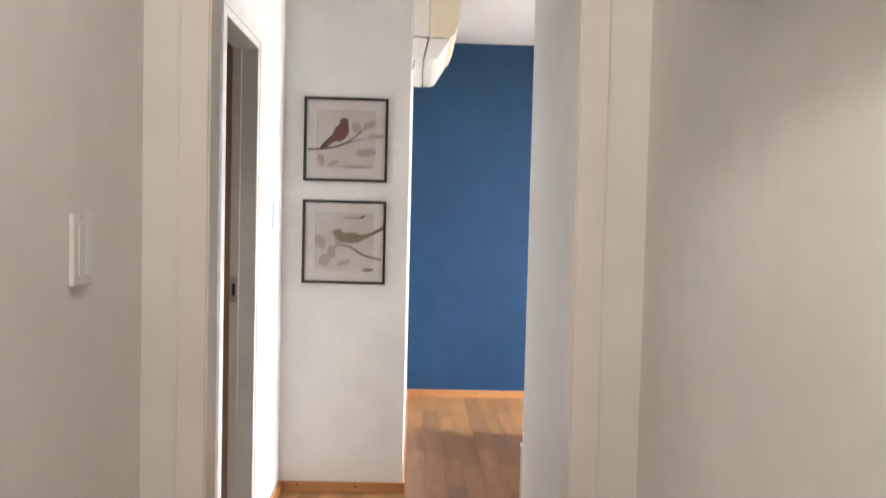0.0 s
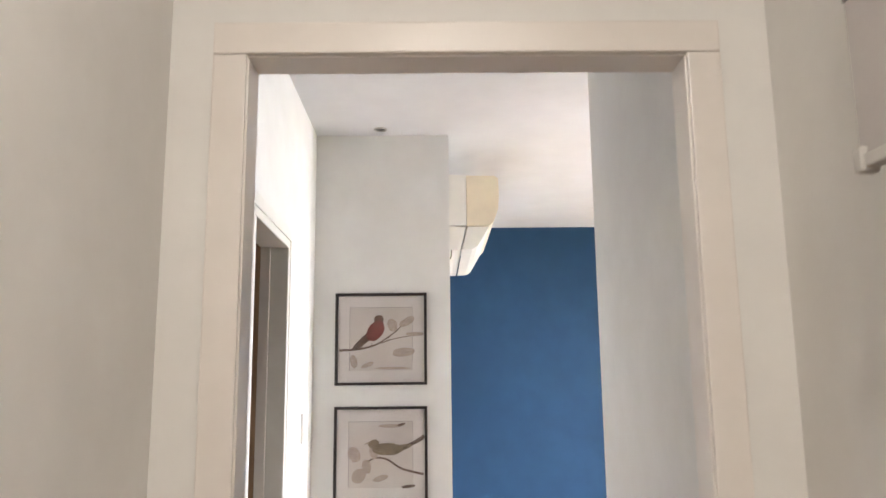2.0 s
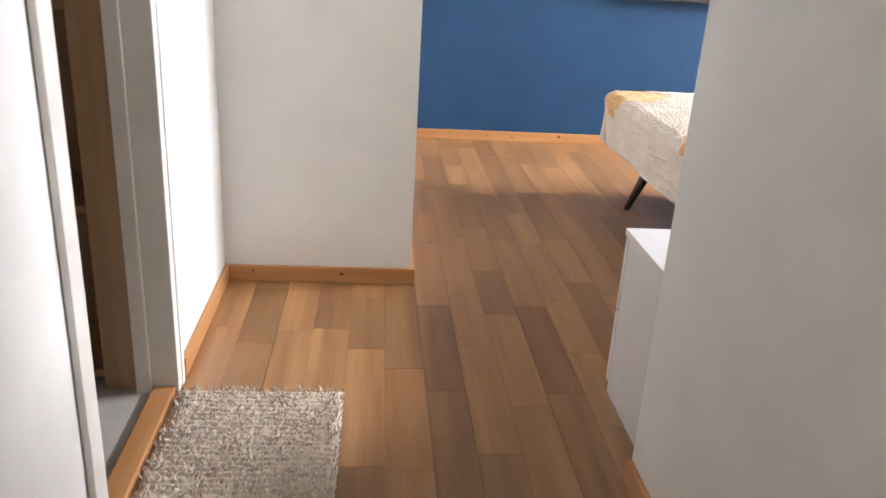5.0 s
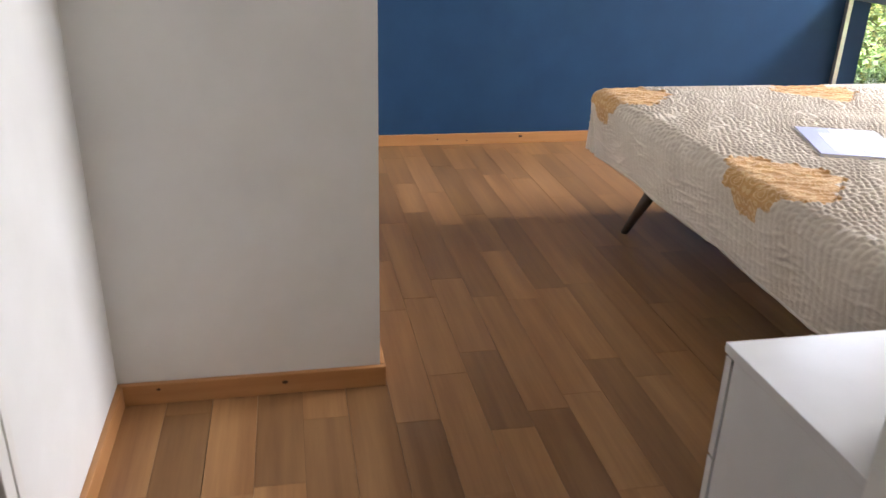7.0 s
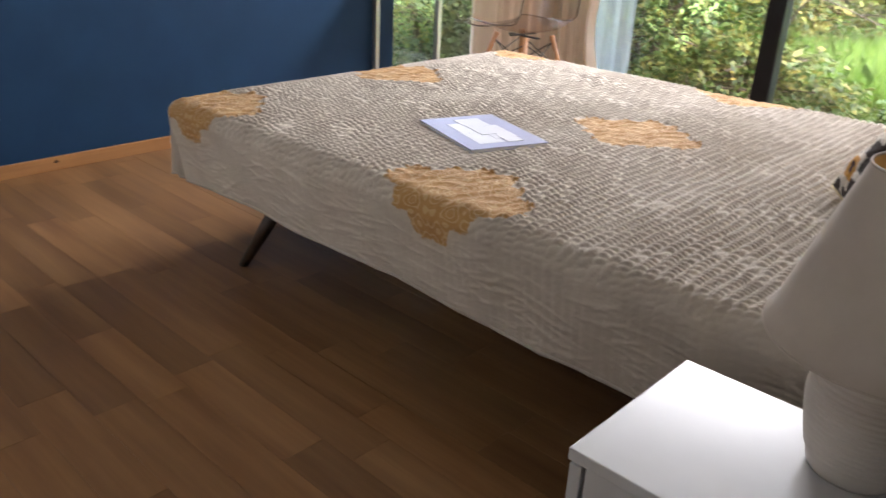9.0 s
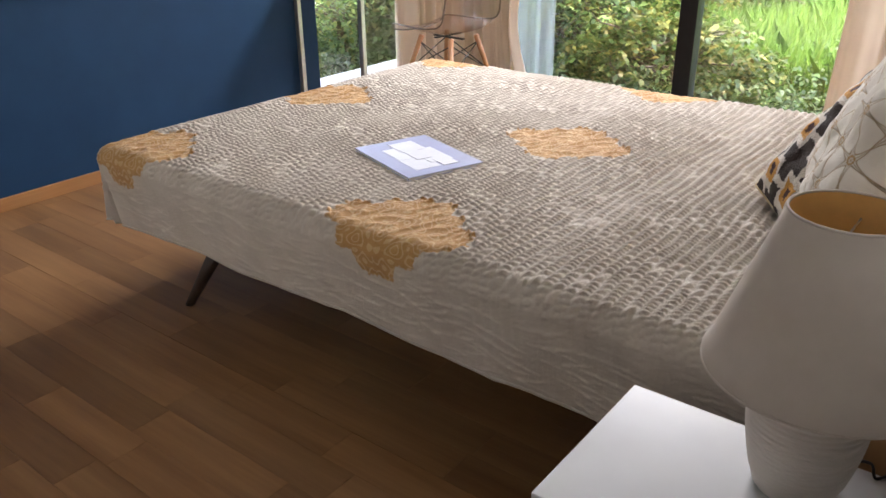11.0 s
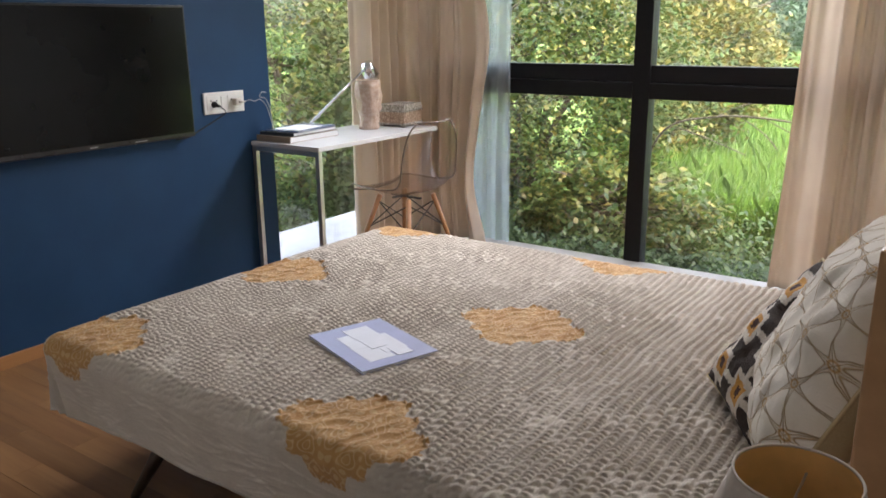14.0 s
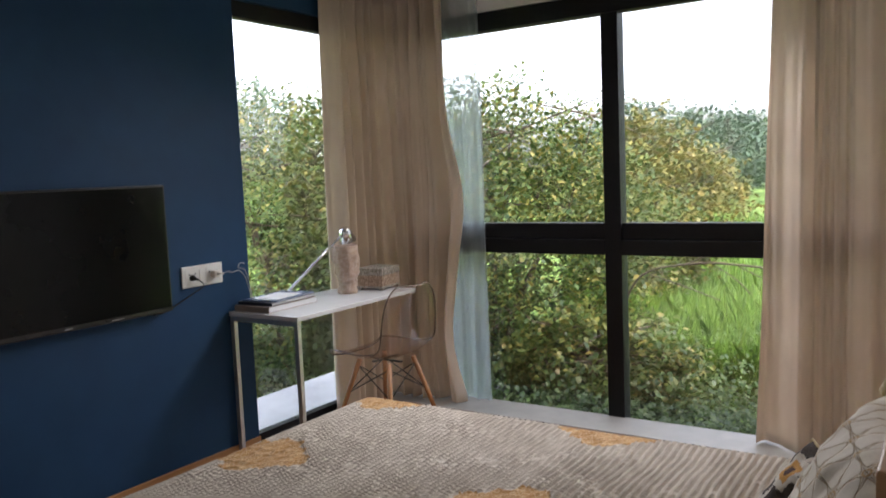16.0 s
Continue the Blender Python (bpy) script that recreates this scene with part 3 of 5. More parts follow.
    me.polygons.foreach_set("loop_start", np.arange(len(quads)) * 4)
    me.polygons.foreach_set("use_smooth", np.ones(len(quads), bool))
    layer = me.uv_layers.new(name="UVMap")
    uv = np.stack([U, V], -1).reshape(-1, 2)[quads.ravel()]
    layer.data.foreach_set("uv", uv.ravel())
    me.update(calc_edges=True)
    me.materials.append(M["quilt"])
    ob = new("coverlet", me)
    edge = list(i[:, 0]) + list(i[-1, 1:]) + list(i[::-1, -1][1:])
    bm = bmesh.new()
    tube(bm, [co[q] for q in edge[::7]], 0.0035, 6)
    part("hem", bm, M["quilt_hem"], ob, "rolled beige hem", True)
    return tagged(ob, "beige quilted bedspread with mustard damask medallions on the bed", "bedspread")


coverlet()


# brochure on the bed
M["cover_lilac"] = plain("cover_lilac", (0.33, 0.36, 0.55), 0.42, 0.0, 0.1, 6)
M["paper"] = plain("paper", (0.78, 0.78, 0.77), 0.4, 0.0, 0.03)
M["cover_white"] = plain("cover_white", (0.72, 0.74, 0.80), 0.42, 0.0, 0.03)


def brochure():
    a = radians(70)
    t = thing("brochure", "lilac glossy brochure lying on the bedspread", "book", at=(1.370, 4.584, BED_TOP + 0.0085))
    t.rotation_euler = (0, 0, a)
    boxpart("back_cover", (-0.148, -0.112, 0.0, 0.148, 0.112, 0.0012), M["cover_lilac"], t)
    boxpart("page_block", (-0.146, -0.109, 0.0013, 0.146, 0.110, 0.0075), M["paper"], t)
    boxpart("front_cover", (-0.148, -0.112, 0.0076, 0.148, 0.112, 0.009), M["cover_lilac"], t)
    for k, (x, y, w, h) in enumerate(((-0.055, 0.03, 0.055, 0.05), (0.03, 0.035, 0.05, 0.04), (-0.02, -0.03, 0.06, 0.045), (0.075, -0.01, 0.04, 0.05), (-0.085, -0.035, 0.03, 0.03), (0.01, 0.0, 0.05, 0.03))):
        boxpart("printed_panel", (x - w, y - h * 0.75, 0.0091, x + w, y + h * 0.75, 0.0094 + 0.00025 * k), M["cover_white"], t, "pale printed panel")


brochure()

# nightstand and its lamp
M["gap"] = plain("gap", (0.02, 0.02, 0.02), 0.8)


def nightstand():
    x0, x1, y0, y1, z = 0.513, 0.822, END_Y + 0.005, 3.69, 0.452
    t = thing("nightstand", "glossy white two-drawer nightstand beside the bed", "nightstand", at=((x0 + x1) / 2, (y0 + y1) / 2, 0))
    w, d = (x1 - x0) / 2, (y1 - y0) / 2
    boxpart("body", (-w + 0.003, -d, 0.0, w - 0.003, d - 0.026, z - 0.019), M["white_gloss"], t, bevel=0.002)
    boxpart("top_panel", (-w, -d, z - 0.018, w, d, z), M["white_gloss"], t, bevel=0.002)
    boxpart("shadow_gap", (-w + 0.012, d - 0.0255, 0.03, w - 0.012, d - 0.020, z - 0.022), M["gap"], t)
    for a, b in ((0.235, z - 0.024), (0.03, 0.229)):
        dr = boxpart("drawer", (-w + 0.003, d - 0.0195, a, w - 0.003, d - 0.002, b), M["white_gloss"], t, bevel=0.002)
        boxpart("finger_pull", (-0.05, d - 0.0019, b - 0.012, 0.05, d + 0.002, b - 0.004), M["gap"], dr, "dark finger pull")


nightstand()
M["ceramic"] = plain("ceramic", (0.66, 0.60, 0.53), 0.32, 0.0, 0.05, 12)


def shade_material():
    m, n, l, b = material("lamp_shade")
    p = n.new("ShaderNodeNewGeometry").outputs["Position"]
    weave = tex_noise(n, l, p, 900.0, 2)
    soft = tex_noise(n, l, p, 12.0, 4)
    c = ramp(n, l, soft, [(0.3, (0.54, 0.465, 0.39)), (0.7, (0.62, 0.545, 0.465))])
    l.new(c, b.inputs["Base Color"])
    setup(b, Roughness=0.85)
    bump(n, l, b, weave, 0.25, 0.0006)
    return m


M["shade"] = shade_material()
# bright amber put into the lining colour for daylight glowing through the shade
M["shade_lining"] = plain("shade_lining", (0.82, 0.52, 0.19), 0.5, 0.0, 0.08)


def table_lamp():
    t = thing("table_lamp", "ribbed cream ceramic table lamp on the nightstand", "lamp", at=(0.738, 3.424, 0.452))
    bm = bmesh.new()
    prof = [(0.0, 0.0), (0.050, 0.0), (0.053, 0.004)]
    for k in range(1, 81):
        z = 0.004 + 0.160 * k / 80
        u = k / 80
        r = 0.053 + 0.020 * math.sin(min(u, 0.75) / 0.75 * math.pi / 2) - 0.006 * max(0, u - 0.6) / 0.4
        rib = 0.0016 * math.cos(k * math.pi / 2) if u > 0.12 else 0
        prof.append((r + rib, z))
    prof += [(0.062, 0.169), (0.03, 0.171), (0.0, 0.171)]
    lathe(bm, prof, 64)
    part("base", bm, M["ceramic"], t, "cream ceramic base with fine horizontal ribs", True)
    bm = bmesh.new()
    lathe(bm, [(0.061, 0.172), (0.063, 0.174), (0.063, 0.188), (0.020, 0.190), (0.016, 0.21)], 32, None, True)
    part("collar", bm, M["black"], t, "dark lamp collar", True)
    z0, z1, r0, r1 = 0.180, 0.386, 0.138, 0.068
    bm = bmesh.new()
    lathe(bm, [(r0, z0), (r0 + 0.001, z0 + 0.006)] + [(r0 + (r1 - r0) * k / 10, z0 + (z1 - z0) * k / 10) for k in range(1, 11)], 64)
    shade = part("shade", bm, M["shade"], t, "tapered cream fabric shade", True)
    bm = bmesh.new()
    lathe(bm, [(r0 - 0.002, z0 + 0.001), (r1 - 0.002, z1 - 0.001)], 64)
    part("lining", bm, M["shade_lining"], shade, "inner lining coloured bright amber as if daylight came through", True)
    for r, z in ((r0, z0), (r1, z1)):
        bm = bmesh.new()
        ring = [(r * math.cos(k * math.pi / 24), r * math.sin(k * math.pi / 24), z) for k in range(49)]
        tube(bm, ring, 0.0018, 6)
        part("rim", bm, M["shade"], shade, "", True)
    bm = bmesh.new()
    rod(bm, (0, 0, 0.21), (0, 0, 0.25), 0.013)
    part("bulb_holder", bm, M["black"], t, "", True)
    bm = bmesh.new()
    lathe(bm, [(0.012, 0.25), (0.014, 0.262), (0.027, 0.285), (0.030, 0.30), (0.024, 0.322), (0.0, 0.332)], 20)
    part("bulb", bm, M["white_gloss"], t, "unlit white bulb", True)
    bm = bmesh.new()
    rod(bm, (-r1 + 0.004, 0, z1 - 0.03), (r1 - 0.004, 0, z1 - 0.03), 0.0015, None, 6)
    rod(bm, (0, 0, 0.25), (0, 0, z1 - 0.03), 0.002, None, 6)
    part("shade_carrier", bm, M["steel"], t)
    bm = bmesh.new()
    tube(bm, arc([(0.055, -0.01, 0.006), (0.075, -0.03, 0.003), (0.088, -0.05, 0.004), (0.085, -0.075, 0.012), (0.07, -0.085, 0.003), (0.09, -0.10, 0.003)]), 0.0022, 6)
    part("cord", bm, M["black"], t, "thin black cord", True)


table_lamp()


# cushions
def cushion_material(kind):
    m, n, l, b = material("cushion_" + kind)
    uv = n.new("ShaderNodeUVMap").outputs[0]
    sep = n.new("ShaderNodeSeparateXYZ")
    l.new(uv, sep.inputs[0])
    u, v = sep.outputs[0], sep.outputs[1]
    if kind == "star":
        u, v = calc(n, l, "MULTIPLY", u, 1.22), calc(n, l, "MULTIPLY", v, 1.22)
    soft = tex_noise(n, l, uv, 8.0, 4)
    weave = tex_noise(n, l, uv, 260.0, 2)

    def local(x, pitch, shift=0.0):
        return calc(n, l, "SUBTRACT", calc(n, l, "FRACT", calc(n, l, "ADD", calc(n, l, "DIVIDE", x, pitch), shift)), 0.5)

    if kind == "star":
        odd = calc(n, l, "MULTIPLY", calc(n, l, "FLOOR", calc(n, l, "DIVIDE", v, 0.083)), 0.5)
        a = calc(n, l, "SUBTRACT", calc(n, l, "FRACT", calc(n, l, "ADD", calc(n, l, "DIVIDE", u, 0.096), odd)), 0.5)
        a = calc(n, l, "MULTIPLY", a, 0.096)
        c = calc(n, l, "MULTIPLY", local(v, 0.083), 0.083)
        ang, rad = calc(n, l, "ARCTAN2", c, a), calc(n, l, "SQRT", calc(n, l, "ADD", calc(n, l, "MULTIPLY", a, a), calc(n, l, "MULTIPLY", c, c)))
        petals = calc(n, l, "MULTIPLY", calc(n, l, "ABSOLUTE", calc(n, l, "SINE", calc(n, l, "MULTIPLY", ang, 3.0))), rad)
        outline = calc(n, l, "ABSOLUTE", calc(n, l, "SUBTRACT", petals, calc(n, l, "MULTIPLY", calc(n, l, "SUBTRACT", 0.0538, rad), 0.33)))
        line = calc(n, l, "MINIMUM", outline, calc(n, l, "MULTIPLY", petals, 1.3))
        mask = ramp(n, l, line, [(0.0021, (1, 1, 1)), (0.0040, (0, 0, 0))])
        hub = ramp(n, l, calc(n, l, "ABSOLUTE", calc(n, l, "SUBTRACT", rad, 0.008)), [(0.002, (1, 1, 1)), (0.004, (0, 0, 0))])
        base = ramp(n, l, soft, [(0.3, (0.70, 0.63, 0.52)), (0.7, (0.80, 0.74, 0.64))])
        col = mix(n, l, calc(n, l, "MULTIPLY", mask, 0.9), base, (0.46, 0.30, 0.12))
        col = mix(n, l, hub, col, (0.50, 0.29, 0.09))
        height = calc(n, l, "ADD", calc(n, l, "MULTIPLY", weave, 0.2), calc(n, l, "MULTIPLY", calc(n, l, "SUBTRACT", 1.0, mask), 0.6))
    else:
        a, c = local(u, 0.115), local(v, 0.115)
        aa, cc = calc(n, l, "ABSOLUTE", a), calc(n, l, "ABSOLUTE", c)
        cross = calc(n, l, "MINIMUM", calc(n, l, "MAXIMUM", calc(n, l, "SUBTRACT", aa, 0.17), calc(n, l, "SUBTRACT", cc, 0.42)), calc(n, l, "MAXIMUM", calc(n, l, "SUBTRACT", cc, 0.15), calc(n, l, "SUBTRACT", aa, 0.42)))
        jag = calc(n, l, "MULTIPLY", calc(n, l, "SUBTRACT", tex_noise(n, l, uv, 95.0, 2), 0.5), 0.14)
        dark = ramp(n, l, calc(n, l, "ADD", cross, jag), [(0.0, (1, 1, 1)), (0.02, (0, 0, 0))])
        a2, c2 = local(u, 0.115, 0.5), local(v, 0.115, 0.5)
        sq = calc(n, l, "ADD", calc(n, l, "MAXIMUM", calc(n, l, "ABSOLUTE", a2), calc(n, l, "ABSOLUTE", c2)), jag)
        gold = ramp(n, l, sq, [(0.20, (1, 1, 1)), (0.22, (0, 0, 0))])
        eye = ramp(n, l, sq, [(0.09, (1, 1, 1)), (0.11, (0, 0, 0))])
        base = ramp(n, l, soft, [(0.3, (0.64, 0.57, 0.48)), (0.7, (0.72, 0.66, 0.57))])
        col = mix(n, l, dark, base, (0.045, 0.030, 0.024))
        col = mix(n, l, gold, col, (0.56, 0.27, 0.05))
        col = mix(n, l, eye, col, (0.06, 0.02, 0.012))
        height = weave
    l.new(col, b.inputs["Base Color"])
    setup(b, Roughness=0.9)
    bump(n, l, b, height, 0.8, 0.006)
    return m


M["star"], M["ikat"] = cushion_material("star"), cushion_material("ikat")
M["ikat_back"] = fabric("ikat_back", (0.48, 0.36, 0.20), (0.38, 0.27, 0.14), 500)
M["tassel"] = fabric("tassel", (0.66, 0.55, 0.34), (0.52, 0.42, 0.24), 300)


def cushion(name, label, size, thick, mat, back, m, edge_label, seed):
    """A stuffed square cushion; its face looks along its own +z."""
    t = thing(name, label, "cushion", "cushions on the bed")
    t.matrix_basis = m
    N = 40

    def sheet(sign):
        bm = bmesh.new()
        layer = bm.loops.layers.uv.new("UVMap")
        grid = []
        for j in range(N + 1):
            for i in range(N + 1):
                a, c = 2 * i / N - 1, 2 * j / N - 1
                pin = 1 - 0.07 * (1 - abs(a) ** 2) * abs(c) ** 3 - 0.0
                pin2 = 1 - 0.07 * (1 - abs(c) ** 2) * abs(a) ** 3
                hgt = thick / 2 * (max(0, 1 - abs(a) ** 2.6) * max(0, 1 - abs(c) ** 2.6)) ** 0.5
                wr = 0.012 * noise.noise(Vector((a * 3, c * 3, seed))) * min(1, hgt * 30) + 0.005 * noise.noise(Vector((a * 9, c * 7, seed + 3))) * min(1, hgt * 40)
                grid.append(bm.verts.new((a * pin2 * size / 2, c * pin * size / 2, sign * max(hgt + wr, 0.0012))))
        for j in range(N):
            for i in range(N):
                k = j * (N + 1) + i
                q = (grid[k], grid[k + 1], grid[k + N + 2], grid[k + N + 1])
                f = bm.faces.new(q if sign > 0 else q[::-1])
                for lp in f.loops:
                    lp[layer].uv = (lp.vert.co.x, lp.vert.co.y)
        return bm

    part("front", sheet(1), mat, t, "", True)
    part("back", sheet(-1), back, t, "plain back cloth", True)
    bm = bmesh.new()
    h = size / 2
    pts = []
    for a, c in ((-1, -1), (1, -1), (1, 1), (-1, 1)):
        pts.append((a, c))
    line = []
    for k in range(4):
        a, b2 = Vector(pts[k]), Vector(pts[(k + 1) % 4])
        for q in range(12):
            p = a.lerp(b2, q / 12)
            line.append((p.x * h * (1 - 0.07 * (1 - p.y ** 2) * abs(p.x) ** 3), p.y * h * (1 - 0.07 * (1 - p.x ** 2) * abs(p.y) ** 3), 0))
    tube(bm, line + [line[0]], 0.004, 6)
    part("piping", bm, M["tassel"], t, edge_label, True)
    return t


def facing(at, normal, up=(0, 0, 1), spin=0):
    z = Vector(normal).normalized()
    x = Vector(up).cross(z).normalized()
    y = z.cross(x)
    m = Matrix((x, y, z)).transposed().to_4x4()
    return Matrix.Translation(at) @ m @ Matrix.Rotation(radians(spin), 4, "Z")


star = cushion("cushion", "cream cushion embroidered with tan star motifs", 0.46, 0.18, M["star"], M["tassel"], facing((1.285, 3.466, 0.785), (-0.20, 0.86, 0.42), spin=0), "corded tan edge", 2.0)
ikat = cushion("cushion", "ikat cushion in dark brown, cream and orange", 0.37, 0.15, M["ikat"], M["ikat_back"], facing((1.53, 3.568, 0.638), (-0.58, 0.60, 0.55), spin=-14), "fringed tan edge", 7.0)


def frill():
    bm = bmesh.new()
    rnd = random.Random(5)
    for k in range(26):
        a = rnd.uniform(-1.2, 1.2)
        b2 = rnd.uniform(-0.8, 0.8)
        d = Vector((math.sin(a) * 0.6, math.sin(b2) * 0.5, 1)).normalized() * rnd.uniform(0.012, 0.026)
        rod(bm, (-0.228, 0.228, 0), Vector((-0.228, 0.228, 0)) + Vector((-d.z * 0.7, d.x + d.z * 0.5, d.y)), 0.005, 0.008, 6)
    part("tassel", bm, M["tassel"], star, "pale yellow corner tassel", True)


frill()

# ---- television wall and desk ----
M["screen"] = plain("screen", (0.004, 0.005, 0.005), 0.16, 0.0, 0.1, 3, 0.02, Specular_IOR_Level=0.16)
M["bezel"] = plain("bezel", (0.015, 0.015, 0.016), 0.3, 0.0, 0.15, 40)
M["socket"] = plain("socket", (0.74, 0.73, 0.70), 0.3, 0.0, 0.03)
M["grey_mark"] = plain("grey_mark", (0.35, 0.35, 0.36), 0.4)


def television():
    t = thing("television", "black flat television on a wall bracket on the blue wall", "television", at=(1.763, 6.44, 1.133))
    w, h = 0.525, 0.296
    boxpart("housing", (-w, -0.022, -h, w, 0.012, h), M["bezel"], t, bevel=0.006)
    boxpart("screen", (-w + 0.010, -0.0245, -h + 0.022, w - 0.010, -0.0225, h - 0.010), M["screen"], t, "switched-off glossy black screen")
    boxpart("bracket", (-0.2, 0.0125, -0.1, 0.2, 0.040, 0.1), M["black"], t)
    boxpart("name_mark", (-0.018, -0.0235, -h + 0.008, 0.018, -0.0225, -h + 0.013), M["grey_mark"], t, "small grey maker's mark")
    boxpart("name_mark", (0.20, -0.0235, -h + 0.008, 0.26, -0.0225, -h + 0.011), M["grey_mark"], t, "small grey printed bar")


television()


def wall_socket():
    t = thing("wall_socket", "white wall socket plate with two plugs in", "socket", at=(2.518, BLUE_Y, 0.974))
    boxpart("plate", (-0.125, -0.011, -0.052, 0.125, 0.0, 0.052), M["socket"], t, bevel=0.004)
    boxpart("insert", (-0.108, -0.0135, -0.035, -0.028, -0.0112, 0.035), M["socket"], t, bevel=0.002)
    boxpart("switch", (-0.022, -0.0145, -0.030, 0.012, -0.0112, 0.030), M["socket"], t, bevel=0.003)
    boxpart("insert", (0.020, -0.0135, -0.035, 0.105, -0.0112, 0.035), M["socket"], t, bevel=0.002)
    for x in (-0.085, -0.05, 0.04, 0.085):
        bm = bmesh.new()
        rod(bm, (x, -0.0136, 0.012), (x, -0.0146, 0.012), 0.004, None, 10)
        part("socket_hole", bm, M["black"], t, "dark socket hole")
    bm = bmesh.new()
    rod(bm, (-0.068, -0.0136, -0.006), (-0.068, -0.030, -0.008), 0.017, 0.011, 16)
    rod(bm, (-0.068, -0.030, -0.008), (-0.050, -0.040, -0.016), 0.008, 0.006, 10)
    part("plug", bm, M["black"], t, "black plug", True)
    bm = bmesh.new()
    box_into(bm, 0.045, -0.045, -0.018, 0.082, -0.0136, 0.016, 0.005)
    rod(bm, (0.06, -0.045, 0.0), (0.095, -0.055, -0.002), 0.006, 0.004, 10)
    part("adaptor", bm, M["ceramic"], t, "beige charger plug", True)
    bm = bmesh.new()
    tube(bm, arc([(-0.055, -0.038, -0.014), (-0.03, -0.05, -0.045), (-0.07, -0.03, -0.075), (-0.16, -0.02, -0.115), (-0.24, -0.015, -0.145), (-0.30, -0.008, -0.15)]), 0.0032, 8)
    part("power_cord", bm, M["black"], t, "black television cord", True)
    bm = bmesh.new()
    tube(bm, arc([(0.09, -0.055, -0.002), (0.12, -0.06, 0.005), (0.16, -0.05, -0.005), (0.20, -0.05, 0.0), (0.235, -0.055, -0.04), (0.25, -0.06, -0.10), (0.26, -0.07, -0.165)]), 0.002, 6)
    part("charger_cord", bm, M["grey_mark"], t, "thin grey charger cord", True)
    bm = bmesh.new()
    tube(bm, arc([(0.26, -0.03, 0.03), (0.22, -0.04, 0.035), (0.205, -0.04, 0.012), (0.24, -0.045, 0.0), (0.262, -0.05, -0.06), (0.27, -0.06, -0.17)]), 0.002, 6)
    part("charger_cord", bm, M["grey_mark"], t, "thin grey charger cord", True)


wall_socket()
DESK_W, DESK_E, DESK_S, DESK_N = 2.664, 3.66, 5.988, 6.464
DESK_Z = 0.765


def desk():
    t = thing("desk", "white-topped desk on a square steel frame", "desk", at=((DESK_W + DESK_E) / 2, (DESK_S + DESK_N) / 2, 0))
    w, d = (DESK_E - DESK_W) / 2, (DESK_N - DESK_S) / 2
    boxpart("tabletop", (-w, -d, DESK_Z - 0.022, w, d, DESK_Z), M["white_gloss"], t, "glossy white top", 0.002)
    k = 0.025
    west = (-w + 0.002, -w + 0.002 + k)
    for y0, y1 in ((-d + 0.004, -d + 0.004 + k), (d - 0.004 - k, d - 0.004)):
        boxpart("leg", (west[0], y0, 0, west[1], y1, DESK_Z - 0.048), M["steel"], t, "brushed steel leg", 0.002)
    boxpart("leg", (w - 0.002 - k, d - 0.004 - k, 0, w - 0.002, d - 0.004, DESK_Z - 0.048), M["steel"], t, "brushed steel leg", 0.002)
    boxpart("end_rail", (west[0], -d + 0.004, DESK_Z - 0.0475, west[1], d - 0.004, DESK_Z - 0.0225), M["steel"], t, "", 0.002)
    boxpart("long_rail", (-w + 0.0275, d - 0.004 - k, DESK_Z - 0.0475, w - 0.002, d - 0.004, DESK_Z - 0.0225), M["steel"], t, "", 0.002)


desk()
M["book_dark"] = plain("book_dark", (0.03, 0.03, 0.035), 0.3)
M["book_brown"] = plain("book_brown", (0.30, 0.23, 0.17), 0.4)
M["book_blue"] = plain("book_blue", (0.10, 0.14, 0.26), 0.25)


def desk_book(label, cover, x, y, z, w, d, h, turn, jacket=None):
    t = thing("book", label, "book", "books on the desk", at=(x, y, z))
    t.rotation_euler = (0, 0, radians(turn))
    boxpart("back_cover", (-w, -d, 0, w, d, 0.002), cover, t)
    boxpart("page_block", (-w + 0.003, -d + 0.003, 0.0021, w - 0.002, d - 0.003, h - 0.0021), M["paper"], t)
    boxpart("front_cover", (-w, -d, h - 0.002, w, d, h), cover, t)
    boxpart("spine", (-w - 0.002, -d, 0, -w - 0.0001, d, h), cover, t)
    if jacket:
        boxpart("cover_print", (-w * 0.75, -d * 0.8, h + 0.0001, w * 0.55, d * 0.7, h + 0.0005), jacket, t, "pale printed cover")


desk_book("thick brown hardback at the bottom of the stack", M["book_brown"], 2.88, 6.335, DESK_Z + 0.0005, 0.185, 0.118, 0.030, 2)
desk_book("dark hardback in the middle of the stack", M["book_dark"], 2.89, 6.34, DESK_Z + 0.031, 0.175, 0.112, 0.017, 5)
desk_book("blue and white magazine on top of the stack", M["book_blue"], 2.90, 6.335, DESK_Z + 0.0485, 0.165, 0.108, 0.007, 8, M["paper"])
M["chrome"] = plain("chrome", (0.75, 0.75, 0.76), 0.08, 1.0, 0.03)


